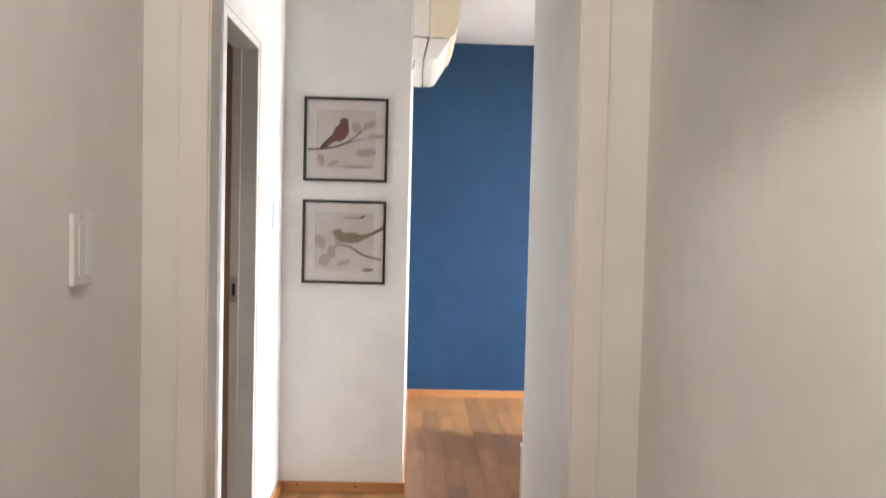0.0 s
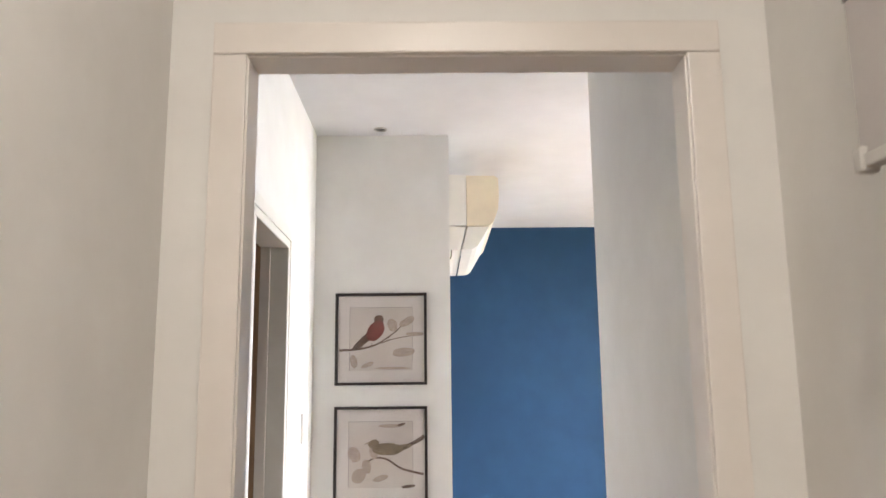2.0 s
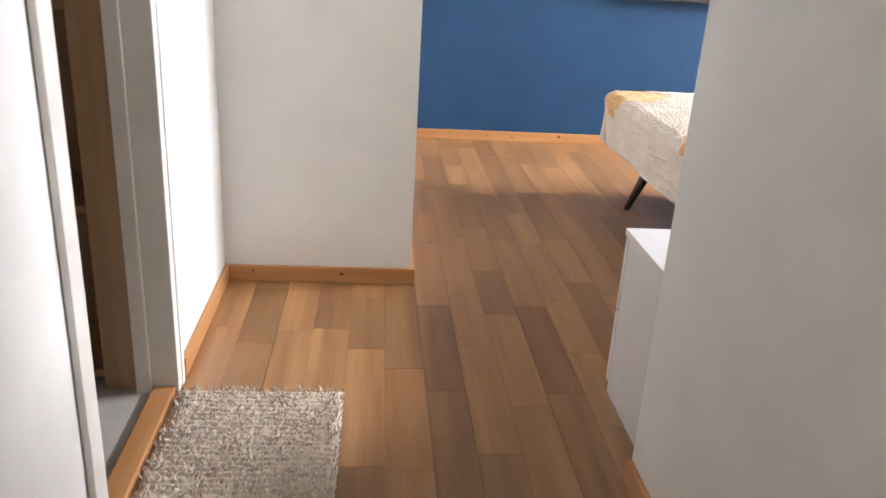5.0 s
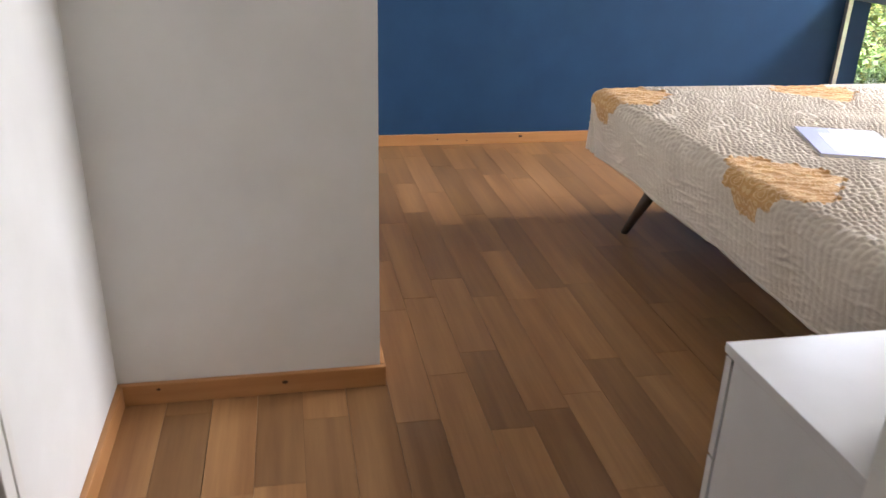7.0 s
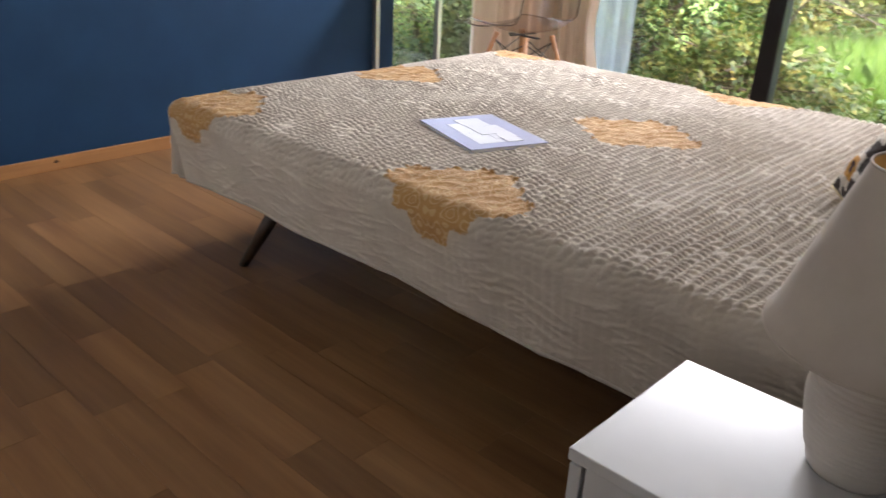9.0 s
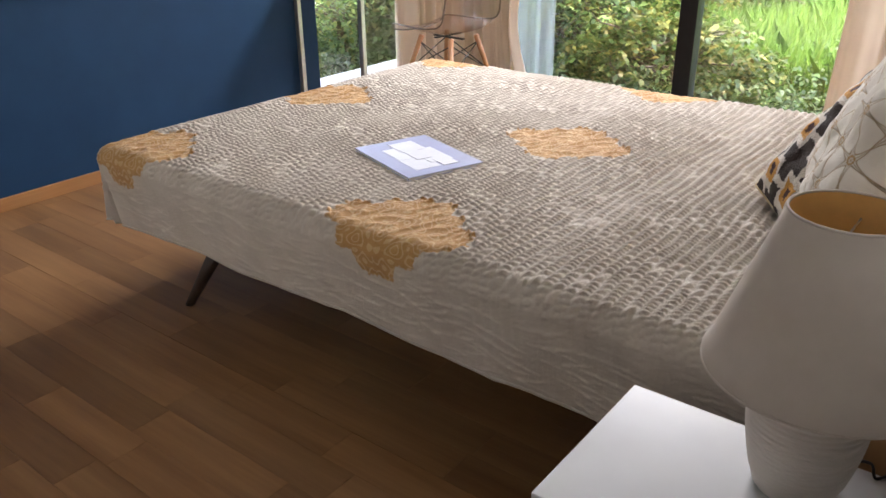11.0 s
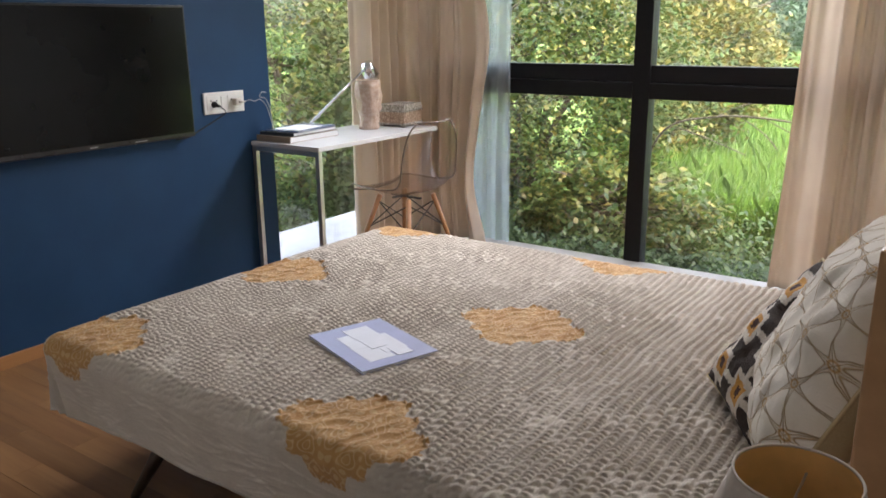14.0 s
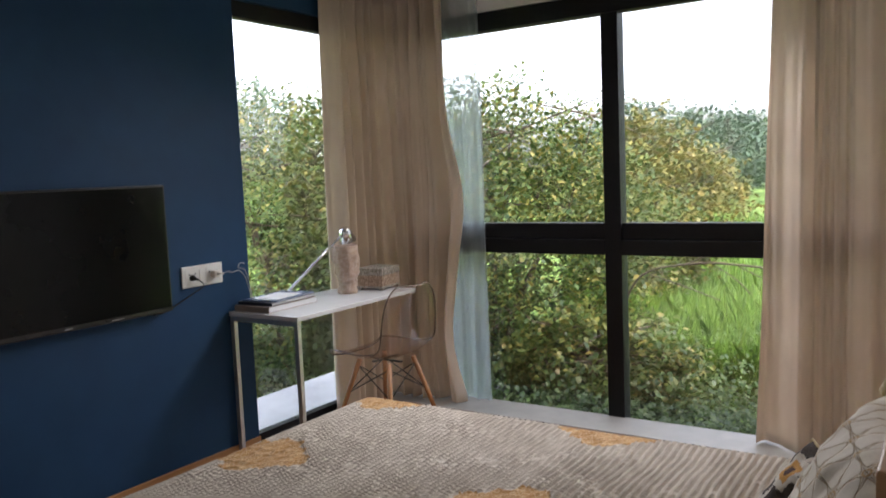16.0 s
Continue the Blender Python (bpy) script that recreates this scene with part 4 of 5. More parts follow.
def desk_lamp():
    t = thing("desk_lamp", "chrome desk lamp with a slanting arm on the desk", "lamp", at=(3.06, 6.43, DESK_Z))
    bm = bmesh.new()
    lathe(bm, [(0.045, 0.0), (0.046, 0.006), (0.042, 0.012), (0.012, 0.016), (0.010, 0.05)], 28, None, True)
    part("foot", bm, M["chrome"], t, "", True)
    bm = bmesh.new()
    rod(bm, (0, 0, 0.045), (0.415, -0.07, 0.335), 0.0075, None, 12)
    part("arm", bm, M["chrome"], t, "thin chrome arm", True)
    bm = bmesh.new()
    lathe(bm, [(0.010, 0.035), (0.030, 0.03), (0.036, 0.01), (0.056, -0.052), (0.054, -0.052), (0.034, 0.008)], 28, Matrix.Translation((0.43, -0.07, 0.335)) @ Matrix.Rotation(radians(-20), 4, "Y"))
    part("lamp_head", bm, M["chrome"], t, "polished chrome lamp head", True)


desk_lamp()


def relief_material(name, dark, light, scale, cells=1.3):
    m, n, l, b = material(name)
    p = place(n)
    v = n.new("ShaderNodeTexVoronoi")
    v.feature = "DISTANCE_TO_EDGE"
    v.inputs["Scale"].default_value = scale
    l.new(p, v.inputs["Vector"])
    w = tex_noise(n, l, p, scale * 1.5, 5)
    f = calc(n, l, "MULTIPLY_ADD", w, 0.5, calc(n, l, "MULTIPLY", v.outputs["Distance"], cells))
    l.new(ramp(n, l, f, [(0.2, dark), (0.5, light)]), b.inputs["Base Color"])
    setup(b, Roughness=0.5)
    bump(n, l, b, f, 0.8, 0.004)
    return m


M["vase"] = relief_material("vase", (0.48, 0.33, 0.245), (0.74, 0.63, 0.53), 30, 0.12)
M["carved"] = relief_material("carved", (0.14, 0.115, 0.09), (0.50, 0.45, 0.38), 55)
M["carved_side"] = relief_material("carved_side", (0.20, 0.105, 0.06), (0.52, 0.37, 0.26), 60)


def vase():
    bm = bmesh.new()
    prof = [(0.0, 0.0), (0.055, 0.0), (0.060, 0.008), (0.054, 0.03), (0.050, 0.06), (0.058, 0.10), (0.068, 0.14), (0.074, 0.18), (0.076, 0.22), (0.073, 0.25), (0.068, 0.265), (0.070, 0.275), (0.064, 0.276), (0.060, 0.26), (0.0, 0.24)]
    lathe(bm, [(r, z) for a, b in zip(prof, prof[1:]) for r, z in ((a[0], a[1]), ((a[0] + b[0]) / 2, (a[1] + b[1]) / 2))] + [prof[-1]], 56)
    for v in bm.verts:
        c = v.co
        if 0.04 < c.z < 0.25:
            k = 0.016 * noise.noise(Vector((c.x * 26, c.y * 26, c.z * 24))) + 0.008 * noise.noise(c * 60)
            d = Vector((c.x, c.y, 0)).normalized()
            v.co = c + d * k
    ob = mesh_ob("vase", bm, M["vase"], True)
    ob.location = (3.375, 6.265, DESK_Z)
    tagged(ob, "pinkish ceramic vase with moulded relief on the desk", "vase")


vase()


def carved_box():
    t = thing("carved_box", "small carved box with inlaid lid on the desk", "box", at=(3.605, 6.215, DESK_Z))
    t.rotation_euler = (0, 0, radians(6))
    w, d = 0.100, 0.085
    for x in (-w + 0.012, w - 0.012):
        for y in (-d + 0.012, d - 0.012):
            boxpart("foot", (x - 0.012, y - 0.012, 0, x + 0.012, y + 0.012, 0.012), M["carved"], t, "", 0.003)
    boxpart("body", (-w, -d, 0.0121, w, d, 0.085), M["carved_side"], t, "carved reddish sides", 0.003)
    boxpart("moulding", (-w - 0.005, -d - 0.005, 0.0851, w + 0.005, d + 0.005, 0.093), M["carved"], t, "", 0.002)
    boxpart("lid", (-w - 0.002, -d - 0.002, 0.0931, w + 0.002, d + 0.002, 0.128), M["carved"], t, "grey carved lid", 0.004)
    boxpart("base_moulding", (-w - 0.004, -d - 0.004, 0.0122, w + 0.004, d + 0.004, 0.022), M["carved"], t, "", 0.002)


carved_box()


def smoke_plastic():
    m, n, l, b = material("smoke_plastic")
    g = n.new("ShaderNodeBsdfGlossy")
    g.inputs["Roughness"].default_value = 0.05
    tr = n.new("ShaderNodeBsdfTransparent")
    tr.inputs[0].default_value = (0.93, 0.90, 0.885, 1)
    fr = n.new("ShaderNodeLayerWeight")
    fr.inputs["Blend"].default_value = 0.25
    mx = n.new("ShaderNodeMixShader")
    l.new(calc(n, l, "MULTIPLY_ADD", calc(n, l, "POWER", fr.outputs["Facing"], 3.0), 0.6, 0.06), mx.inputs[0])
    l.new(tr.outputs[0], mx.inputs[1])
    l.new(g.outputs[0], mx.inputs[2])
    l.new(mx.outputs[0], n["Material Output"].inputs[0])
    return m


M["smoke"] = smoke_plastic()
M["smoke_edge"] = plain("smoke_edge", (0.16, 0.125, 0.105), 0.12)
M["chair_leg"] = timber("chair_leg", (0.30, 0.13, 0.05), (0.50, 0.26, 0.11), 2, 0.4)


def shell_chair():
    t = thing("shell_chair", "clear smoky plastic shell chair on wooden dowel legs", "chair", at=(3.36, 6.005, 0))
    t.rotation_euler = (0, 0, radians(-6))
    side = arc([(0.235, 0.425, 0.19), (0.215, 0.446, 0.205), (0.12, 0.440, 0.225), (-0.02, 0.428, 0.232), (-0.13, 0.436, 0.230), (-0.185, 0.480, 0.226), (-0.21, 0.56, 0.222), (-0.232, 0.66, 0.215), (-0.255, 0.76, 0.19), (-0.270, 0.825, 0.135), (-0.274, 0.84, 0.09)], 5)
    bm = bmesh.new()
    rows = []
    nx = 17
    for k, q in enumerate(side):
        u = k / (len(side) - 1)
        row = []
        for i in range(nx):
            a = 2 * i / (nx - 1) - 1
            lift = 0.055 * abs(a) ** 3 * (1 - abs(2 * u - 0.75) * 0.8 if abs(2 * u - 0.75) < 1.25 else 0)
            fwd = 0.05 * abs(a) ** 2.4 * max(0.0, min(1.0, (u - 0.4) * 2.2))
            row.append(bm.verts.new((a * q.z, q.x + fwd, q.y + max(lift, 0) * (1 - 0.6 * max(0, u - 0.45)))))
        rows.append(row)
    for a, b2 in zip(rows, rows[1:]):
        for i in range(nx - 1):
            bm.faces.new((a[i], a[i + 1], b2[i + 1], b2[i]))
    loop = [r[0].co.copy() for r in rows] + [v.co.copy() for v in rows[-1][1:]] + [r[-1].co.copy() for r in rows[::-1][1:]] + [v.co.copy() for v in rows[0][::-1][1:]]
    bm.normal_update()
    shell = part("shell", bm, M["smoke"], t, "transparent smoke-tinted shell", True)
    s = shell.modifiers.new("thickness", "SOLIDIFY")
    s.thickness = 0.005
    bm = bmesh.new()
    tube(bm, loop, 0.0042, 8)
    part("rim", bm, M["smoke_edge"], shell, "dark polished shell edge", True)
    tops = [(-0.10, 0.10), (0.10, 0.10), (0.10, -0.12), (-0.10, -0.12)]
    feet = [(-0.21, 0.22), (0.21, 0.22), (0.21, -0.22), (-0.21, -0.22)]
    for (x, y), (fx, fy) in zip(tops, feet):
        bm = bmesh.new()
        rod(bm, (x, y, 0.415), (fx, fy, 0.0), 0.015, 0.011, 12)
        part("leg", bm, M["chair_leg"], t, "reddish wooden dowel leg", True)

    def along(k, f):
        (x, y), (fx, fy) = tops[k], feet[k]
        return Vector((x + (fx - x) * f, y + (fy - y) * f, 0.415 * (1 - f)))

    for a in range(4):
        b2 = (a + 1) % 4
        for f0, f1 in ((0.08, 0.45), (0.45, 0.08)):
            bm = bmesh.new()
            rod(bm, along(a, f0), along(b2, f1), 0.0035, None, 8)
            part("brace", bm, M["black"], t, "black crossed wire brace", True)
    bm = bmesh.new()
    box_into(bm, -0.10, -0.012, 0.408, 0.10, 0.008, 0.416, 0.002)
    box_into(bm, -0.012, -0.12, 0.400, 0.012, 0.10, 0.4075, 0.002)
    part("mount", bm, M["black"], t, "black seat mount")


shell_chair()
M["curtain"] = fabric("curtain", (0.88, 0.78, 0.665), (0.79, 0.68, 0.57), 700, 0.85, 0.40)
M["rail"] = plain("rail", (0.70, 0.68, 0.64), 0.35)


def curtain(label, line, z0, z1, folds, depth, seed, gather=None, mat="curtain", widths=None):
    """A pleated curtain hung along a plan line; gather(u, w) shifts it, u along the line and w up it."""
    pts = arc([Vector((x, y, 0)) for x, y in line], 12)
    lens = [0.0]
    for a, b2 in zip(pts, pts[1:]):
        lens.append(lens[-1] + (b2 - a).length)
    N, K = folds * 16, 44
    rnd = random.Random(seed)
    widths = widths or [rnd.uniform(0.45, 1.7) for _ in range(folds)]
    total = sum(widths)
    bounds = [0.0]
    for w in widths:
        bounds.append(bounds[-1] + w / total)
    amps = [rnd.uniform(0.55, 1.25) for _ in range(folds + 1)]
    bm = bmesh.new()
    rows = []
    for k in range(K + 1):
        w = k / K
        row = []
        for i in range(N + 1):
            u = i / N
            s = u * lens[-1]
            j = max(q for q in range(len(pts) - 1) if lens[q] <= s + 1e-9)
            f = (s - lens[j]) / max(lens[j + 1] - lens[j], 1e-6)
            p = pts[j].lerp(pts[j + 1], f)
            d = (pts[j + 1] - pts[j]).normalized()
            nrm = Vector((-d.y, d.x, 0))
            q = max(z for z in range(folds) if bounds[z] <= u + 1e-9)
            ph = (u - bounds[q]) / (bounds[q + 1] - bounds[q])
            amp = depth * (amps[q] * (1 - ph) + amps[q + 1] * ph) * min(1.0, 0.45 + 0.55 * widths[q])
            turn = 2 * math.pi * ph + 0.6 * math.sin(2.6 * w + q)
            wave = (math.sin(turn) + 0.30 * math.sin(2 * turn + 0.5 * q)) * amp * (0.75 + 0.35 * (1 - w))
            wave += 0.16 * amp * math.sin(6 * math.pi * ph + 2.2 * w + 1.7 * q)
            wave += 0.012 * noise.noise(Vector((u * 7, w * 3, seed)))
            sl = 0.010 * noise.noise(Vector((u * 3, w * 2.5, seed + 9)))
            v = p + nrm * wave + d * sl
            if gather:
                v = v + Vector(gather(u, w))
            row.append(bm.verts.new((v.x, v.y, z0 + (z1 - z0) * w)))
        rows.append(row)
    for a, b2 in zip(rows, rows[1:]):
        for i in range(N):
            bm.faces.new((a[i], a[i + 1], b2[i + 1], b2[i]))
    ob = mesh_ob("curtain", bm, M[mat], True)
    s = ob.modifiers.new("thickness", "SOLIDIFY")
    s.thickness, s.offset = 0.0012, 0
    return tagged(ob, label, "curtain", "bedroom curtains")


def sway(u, w):
    k = max(0.0, (u - 0.62) / 0.38)
    bulge = -0.10 * math.exp(-((w - 0.50) / 0.15) ** 2) + 0.05 * math.exp(-((w - 0.16) / 0.10) ** 2) - 0.03 * math.exp(-((w - 0.0) / 0.06) ** 2)
    return (0.0, bulge * k * k + 0.03 * k * w, 0.0)


curtain("long beige curtain gathered in the corner by the desk", [(3.46, 6.412), (3.62, 6.42), (3.80, 6.42), (3.94, 6.36), (3.985, 6.22), (3.985, 6.05), (3.985, 5.885)], 0.015, 2.52, 10, 0.072, 3, sway, "curtain", [0.9, 0.6, 0.8, 0.7, 0.9, 1.5, 0.7, 0.8, 0.7, 1.5])
curtain("long beige curtain drawn back beside the bed", [(3.97, 4.115), (3.985, 3.95), (3.985, 3.80), (3.985, 3.65), (3.985, 3.42)], 0.015, 2.52, 6, 0.062, 8, lambda u, w: (0, 0.09 * (0.5 - w) * max(0, 1 - u * 2.2), 0), "curtain", [1.7, 0.5, 0.4, 0.45, 1.5, 1.0])


def sheer_fabric():
    m, n, l, b = material("sheer")
    b.inputs["Base Color"].default_value = (0.70, 0.78, 0.80, 1)
    setup(b, Roughness=0.9)
    p = n.new("ShaderNodeNewGeometry").outputs["Position"]
    tr, th = n.new("ShaderNodeBsdfTransparent"), n.new("ShaderNodeBsdfTranslucent")
    th.inputs[0].default_value = (0.70, 0.80, 0.82, 1)
    cloth, mx = n.new("ShaderNodeMixShader"), n.new("ShaderNodeMixShader")
    cloth.inputs[0].default_value = 0.6
    l.new(b.outputs[0], cloth.inputs[1])
    l.new(th.outputs[0], cloth.inputs[2])
    l.new(calc(n, l, "MULTIPLY_ADD", tex_noise(n, l, p, 500.0, 2), 0.2, 0.20), mx.inputs[0])
    l.new(tr.outputs[0], mx.inputs[1])
    l.new(cloth.outputs[0], mx.inputs[2])
    l.new(mx.outputs[0], n["Material Output"].inputs[0])
    return m


M["sheer"] = sheer_fabric()
curtain("thin pale blue sheer curtain behind the beige one", [(4.062, 6.10), (4.062, 5.98), (4.062, 5.86), (4.062, 5.735)], 0.015, 2.52, 4, 0.014, 12, None, "sheer")


def curtain_rail():
    t = thing("curtain_rail", "white ceiling-hung curtain rail over the windows", "curtain rail", at=(3.985, 6.40, 2.53))
    boxpart("track", (-0.012, -3.0, 0.0, 0.012, 0.012, 0.022), M["rail"], t, bevel=0.003)
    boxpart("track", (-0.60, -0.012, 0.0, -0.0125, 0.012, 0.022), M["rail"], t, bevel=0.003)
    for x, y in ((-0.5, 0.0), (0.0, -0.3), (0.0, -1.4), (0.0, -2.6)):
        boxpart("bracket", (x - 0.01, y - 0.01, 0.0225, x + 0.01, y + 0.01, CEIL - 2.53), M["rail"], t)


curtain_rail()

# ---- hall things ----
M["frame_black"] = timber("frame_black", (0.010, 0.007, 0.006), (0.030, 0.020, 0.016), 0, 0.35)
M["mat_board"] = plain("mat_board", (0.60, 0.56, 0.53), 0.6, 0.0, 0.06, 8)
M["print_paper"] = painted("print_paper", (0.60, 0.555, 0.52), (0.47, 0.42, 0.385), 0.6, 200, 0.05)
M["ink_red"] = plain("ink_red", (0.20, 0.055, 0.045), 0.6, 0.0, 0.35, 90)
M["ink_brown"] = plain("ink_brown", (0.12, 0.075, 0.055), 0.6, 0.0, 0.35, 90)
M["ink_olive"] = plain("ink_olive", (0.20, 0.155, 0.10), 0.6, 0.0, 0.35, 90)
M["ink_pale"] = plain("ink_pale", (0.37, 0.30, 0.25), 0.6, 0.0, 0.2, 90)
M["line_grey"] = plain("line_grey", (0.26, 0.23, 0.21), 0.6)


def picture_glass():
    m, n, l, b = material("picture_glass")
    out = n["Material Output"]
    g = n.new("ShaderNodeBsdfGlossy")
    g.inputs["Roughness"].default_value = 0.03
    tr = n.new("ShaderNodeBsdfTransparent")
    fr = n.new("ShaderNodeLayerWeight")
    fr.inputs["Blend"].default_value = 0.3
    mx = n.new("ShaderNodeMixShader")
    l.new(calc(n, l, "MULTIPLY_ADD", calc(n, l, "POWER", fr.outputs["Facing"], 3.0), 0.5, 0.03), mx.inputs[0])
    l.new(tr.outputs[0], mx.inputs[1])
    l.new(g.outputs[0], mx.inputs[2])
    l.new(mx.outputs[0], out.inputs[0])
    return m


M["picture_glass"] = picture_glass()


def blob(bm, cx, cz, rx, rz, turn, y, seed, rough=0.12):
    """A flat painted spot with an uneven outline, facing -y."""
    N = 22
    vs = []
    for k in range(N):
        a = 2 * math.pi * k / N
        s = 1 + rough * noise.noise(Vector((math.cos(a) * 2, math.sin(a) * 2, seed)))
        x, z = rx * s * math.cos(a), rz * s * math.sin(a)
        c, d = math.cos(turn), math.sin(turn)
        vs.append(bm.verts.new((cx + c * x - d * z, y, cz + d * x + c * z)))
    bm.faces.new(vs)


def twig(bm, pts, w0, w1, y):
    line = arc([(a, 0, b) for a, b in pts], 6)
    prev = None
    for k, p in enumerate(line):
        w = w0 + (w1 - w0) * k / (len(line) - 1)
        d = (line[min(k + 1, len(line) - 1)] - line[max(k - 1, 0)]).normalized()
        nn = Vector((-d.z, 0, d.x)) * w
        pair = (bm.verts.new((p.x + nn.x, y, p.z + nn.z)), bm.verts.new((p.x - nn.x, y, p.z - nn.z)))
        if prev:
            bm.faces.new((prev[0], prev[1], pair[1], pair[0]))
        prev = pair


def framed_print(label, x, z, shapes):
    t = thing("framed_print", label, "picture", "prints on the hall wall", at=(x, PIC_Y, z))
    h, f, d = 0.2035, 0.0125, 0.022
    boxpart("backing_board", (-h + f, -0.010, -h + f, h - f, -0.002, h - f), M["mat_board"], t, "grey-beige mount board")
    for s in ((-h, -d, h - f, h, -0.001, h), (-h, -d, -h, h, -0.001, -h + f), (-h, -d, -h + f, -h + f, -0.001, h - f), (h - f, -d, -h + f, h, -0.001, h - f)):
        boxpart("frame_bar", s, M["frame_black"], t, "thin near-black wooden frame bar", 0.002)
    boxpart("print_sheet", (-0.140, -0.0108, -0.140, 0.140, -0.0103, 0.140), M["print_paper"], t, "faded sepia print")
    for s in ((-0.140, 0.138, 0.140, 0.140), (-0.140, -0.140, -0.138, 0.138), (0.1385, -0.10, 0.140, 0.138)):
        boxpart("border_line", (s[0], -0.0113, s[1], s[2], -0.0109, s[3]), M["line_grey"], t)
    y = -0.0118
    for k, (name, mat, blobs, twigs) in enumerate(shapes):
        for q, b2 in enumerate(blobs):
            bm = bmesh.new()
            blob(bm, *b2, y - 0.0003 * k - 0.00004 * q, 3.0 * q + k)
            part(name, bm, M[mat], t)
        for tw in twigs:
            bm = bmesh.new()
            twig(bm, tw[0], tw[1], tw[2], y - 0.0003 * k)
            part("branch", bm, M[mat], t)
    boxpart("glazing", (-h + f, -0.0165, -h + f, h - f, -0.0155, h - f), M["picture_glass"], t, "reflective picture glass").visible_shadow = False


framed_print("sepia print of a branch with a red blot, black frame", -0.29, 1.744, [
    ("branch", "ink_brown", [], [([(-0.185, -0.05), (-0.10, -0.045), (-0.02, -0.025), (0.05, 0.02), (0.09, 0.055)], 0.0055, 0.002), ([(0.0, -0.02), (0.06, 0.0), (0.19, 0.02)], 0.003, 0.001)]),
    ("leaf", "ink_pale", [(0.115, 0.075, 0.038, 0.017, 0.5), (0.05, 0.06, 0.022, 0.030, 0.3), (0.15, 0.02, 0.04, 0.010, 0.0), (-0.12, -0.10, 0.016, 0.03, 0.2), (-0.06, -0.115, 0.03, 0.01, 0.4), (0.10, -0.06, 0.05, 0.02, 0.1), (0.05, -0.13, 0.08, 0.006, 0)], []),
    ("painted_shape", "ink_brown", [(-0.075, -0.005, 0.055, 0.016, 0.75), (-0.11, -0.03, 0.03, 0.008, 0.9), (-0.01, 0.085, 0.022, 0.02, 0.2)], [([(-0.04, -0.02), (-0.045, -0.04)], 0.0015, 0.001)]),
    ("painted_shape", "ink_red", [(-0.025, 0.035, 0.05, 0.034, 0.95)], [])])
framed_print("sepia print of leaves and a branch, black frame", -0.29, 1.245, [
    ("branch", "ink_brown", [], [([(-0.06, -0.03), (-0.02, -0.015), (0.03, -0.022), (0.09, -0.06), (0.185, -0.085)], 0.003, 0.005), ([(0.10, 0.03), (0.15, 0.05), (0.19, 0.075)], 0.006, 0.009)]),
    ("leaf", "ink_pale", [(-0.115, 0.0, 0.026, 0.034, 0.5), (-0.095, -0.09, 0.034, 0.028, 0.9), (-0.06, -0.05, 0.02, 0.03, 0.2), (0.0, -0.10, 0.035, 0.012, 0.3), (0.04, 0.12, 0.05, 0.008, 0), (-0.03, 0.02, 0.02, 0.04, 0.1)], []),
    ("leaf", "ink_brown", [(0.12, -0.135, 0.03, 0.007, 0.1), (0.09, 0.125, 0.018, 0.006, 0.3)], []),
    ("painted_shape", "ink_olive", [(0.03, 0.022, 0.068, 0.026, 0.0), (-0.03, 0.045, 0.024, 0.018, 0.3), (0.10, 0.03, 0.035, 0.012, 0.2)], [([(-0.05, 0.05), (-0.072, 0.042)], 0.003, 0.001)])])


def light_switch(label, m):
    t = thing("light_switch", label, "switch", "wall switches")
    t.matrix_basis = m
    boxpart("plate", (-0.043, -0.009, -0.06, 0.043, 0.0, 0.06), M["socket"], t, bevel=0.004)
    boxpart("rocker", (-0.028, -0.0125, -0.042, -0.001, -0.0092, 0.042), M["socket"], t, bevel=0.002)
    boxpart("rocker", (0.001, -0.0125, -0.042, 0.028, -0.0092, 0.042), M["socket"], t, bevel=0.002)


light_switch("white two-rocker switch on the hall wall", pose(HALL_W, 4.102, 1.368, 0, 0, 90))
light_switch("white two-rocker switch on the corridor wall", pose(CORR_W, 1.795, 1.312, 0, 0, 90))


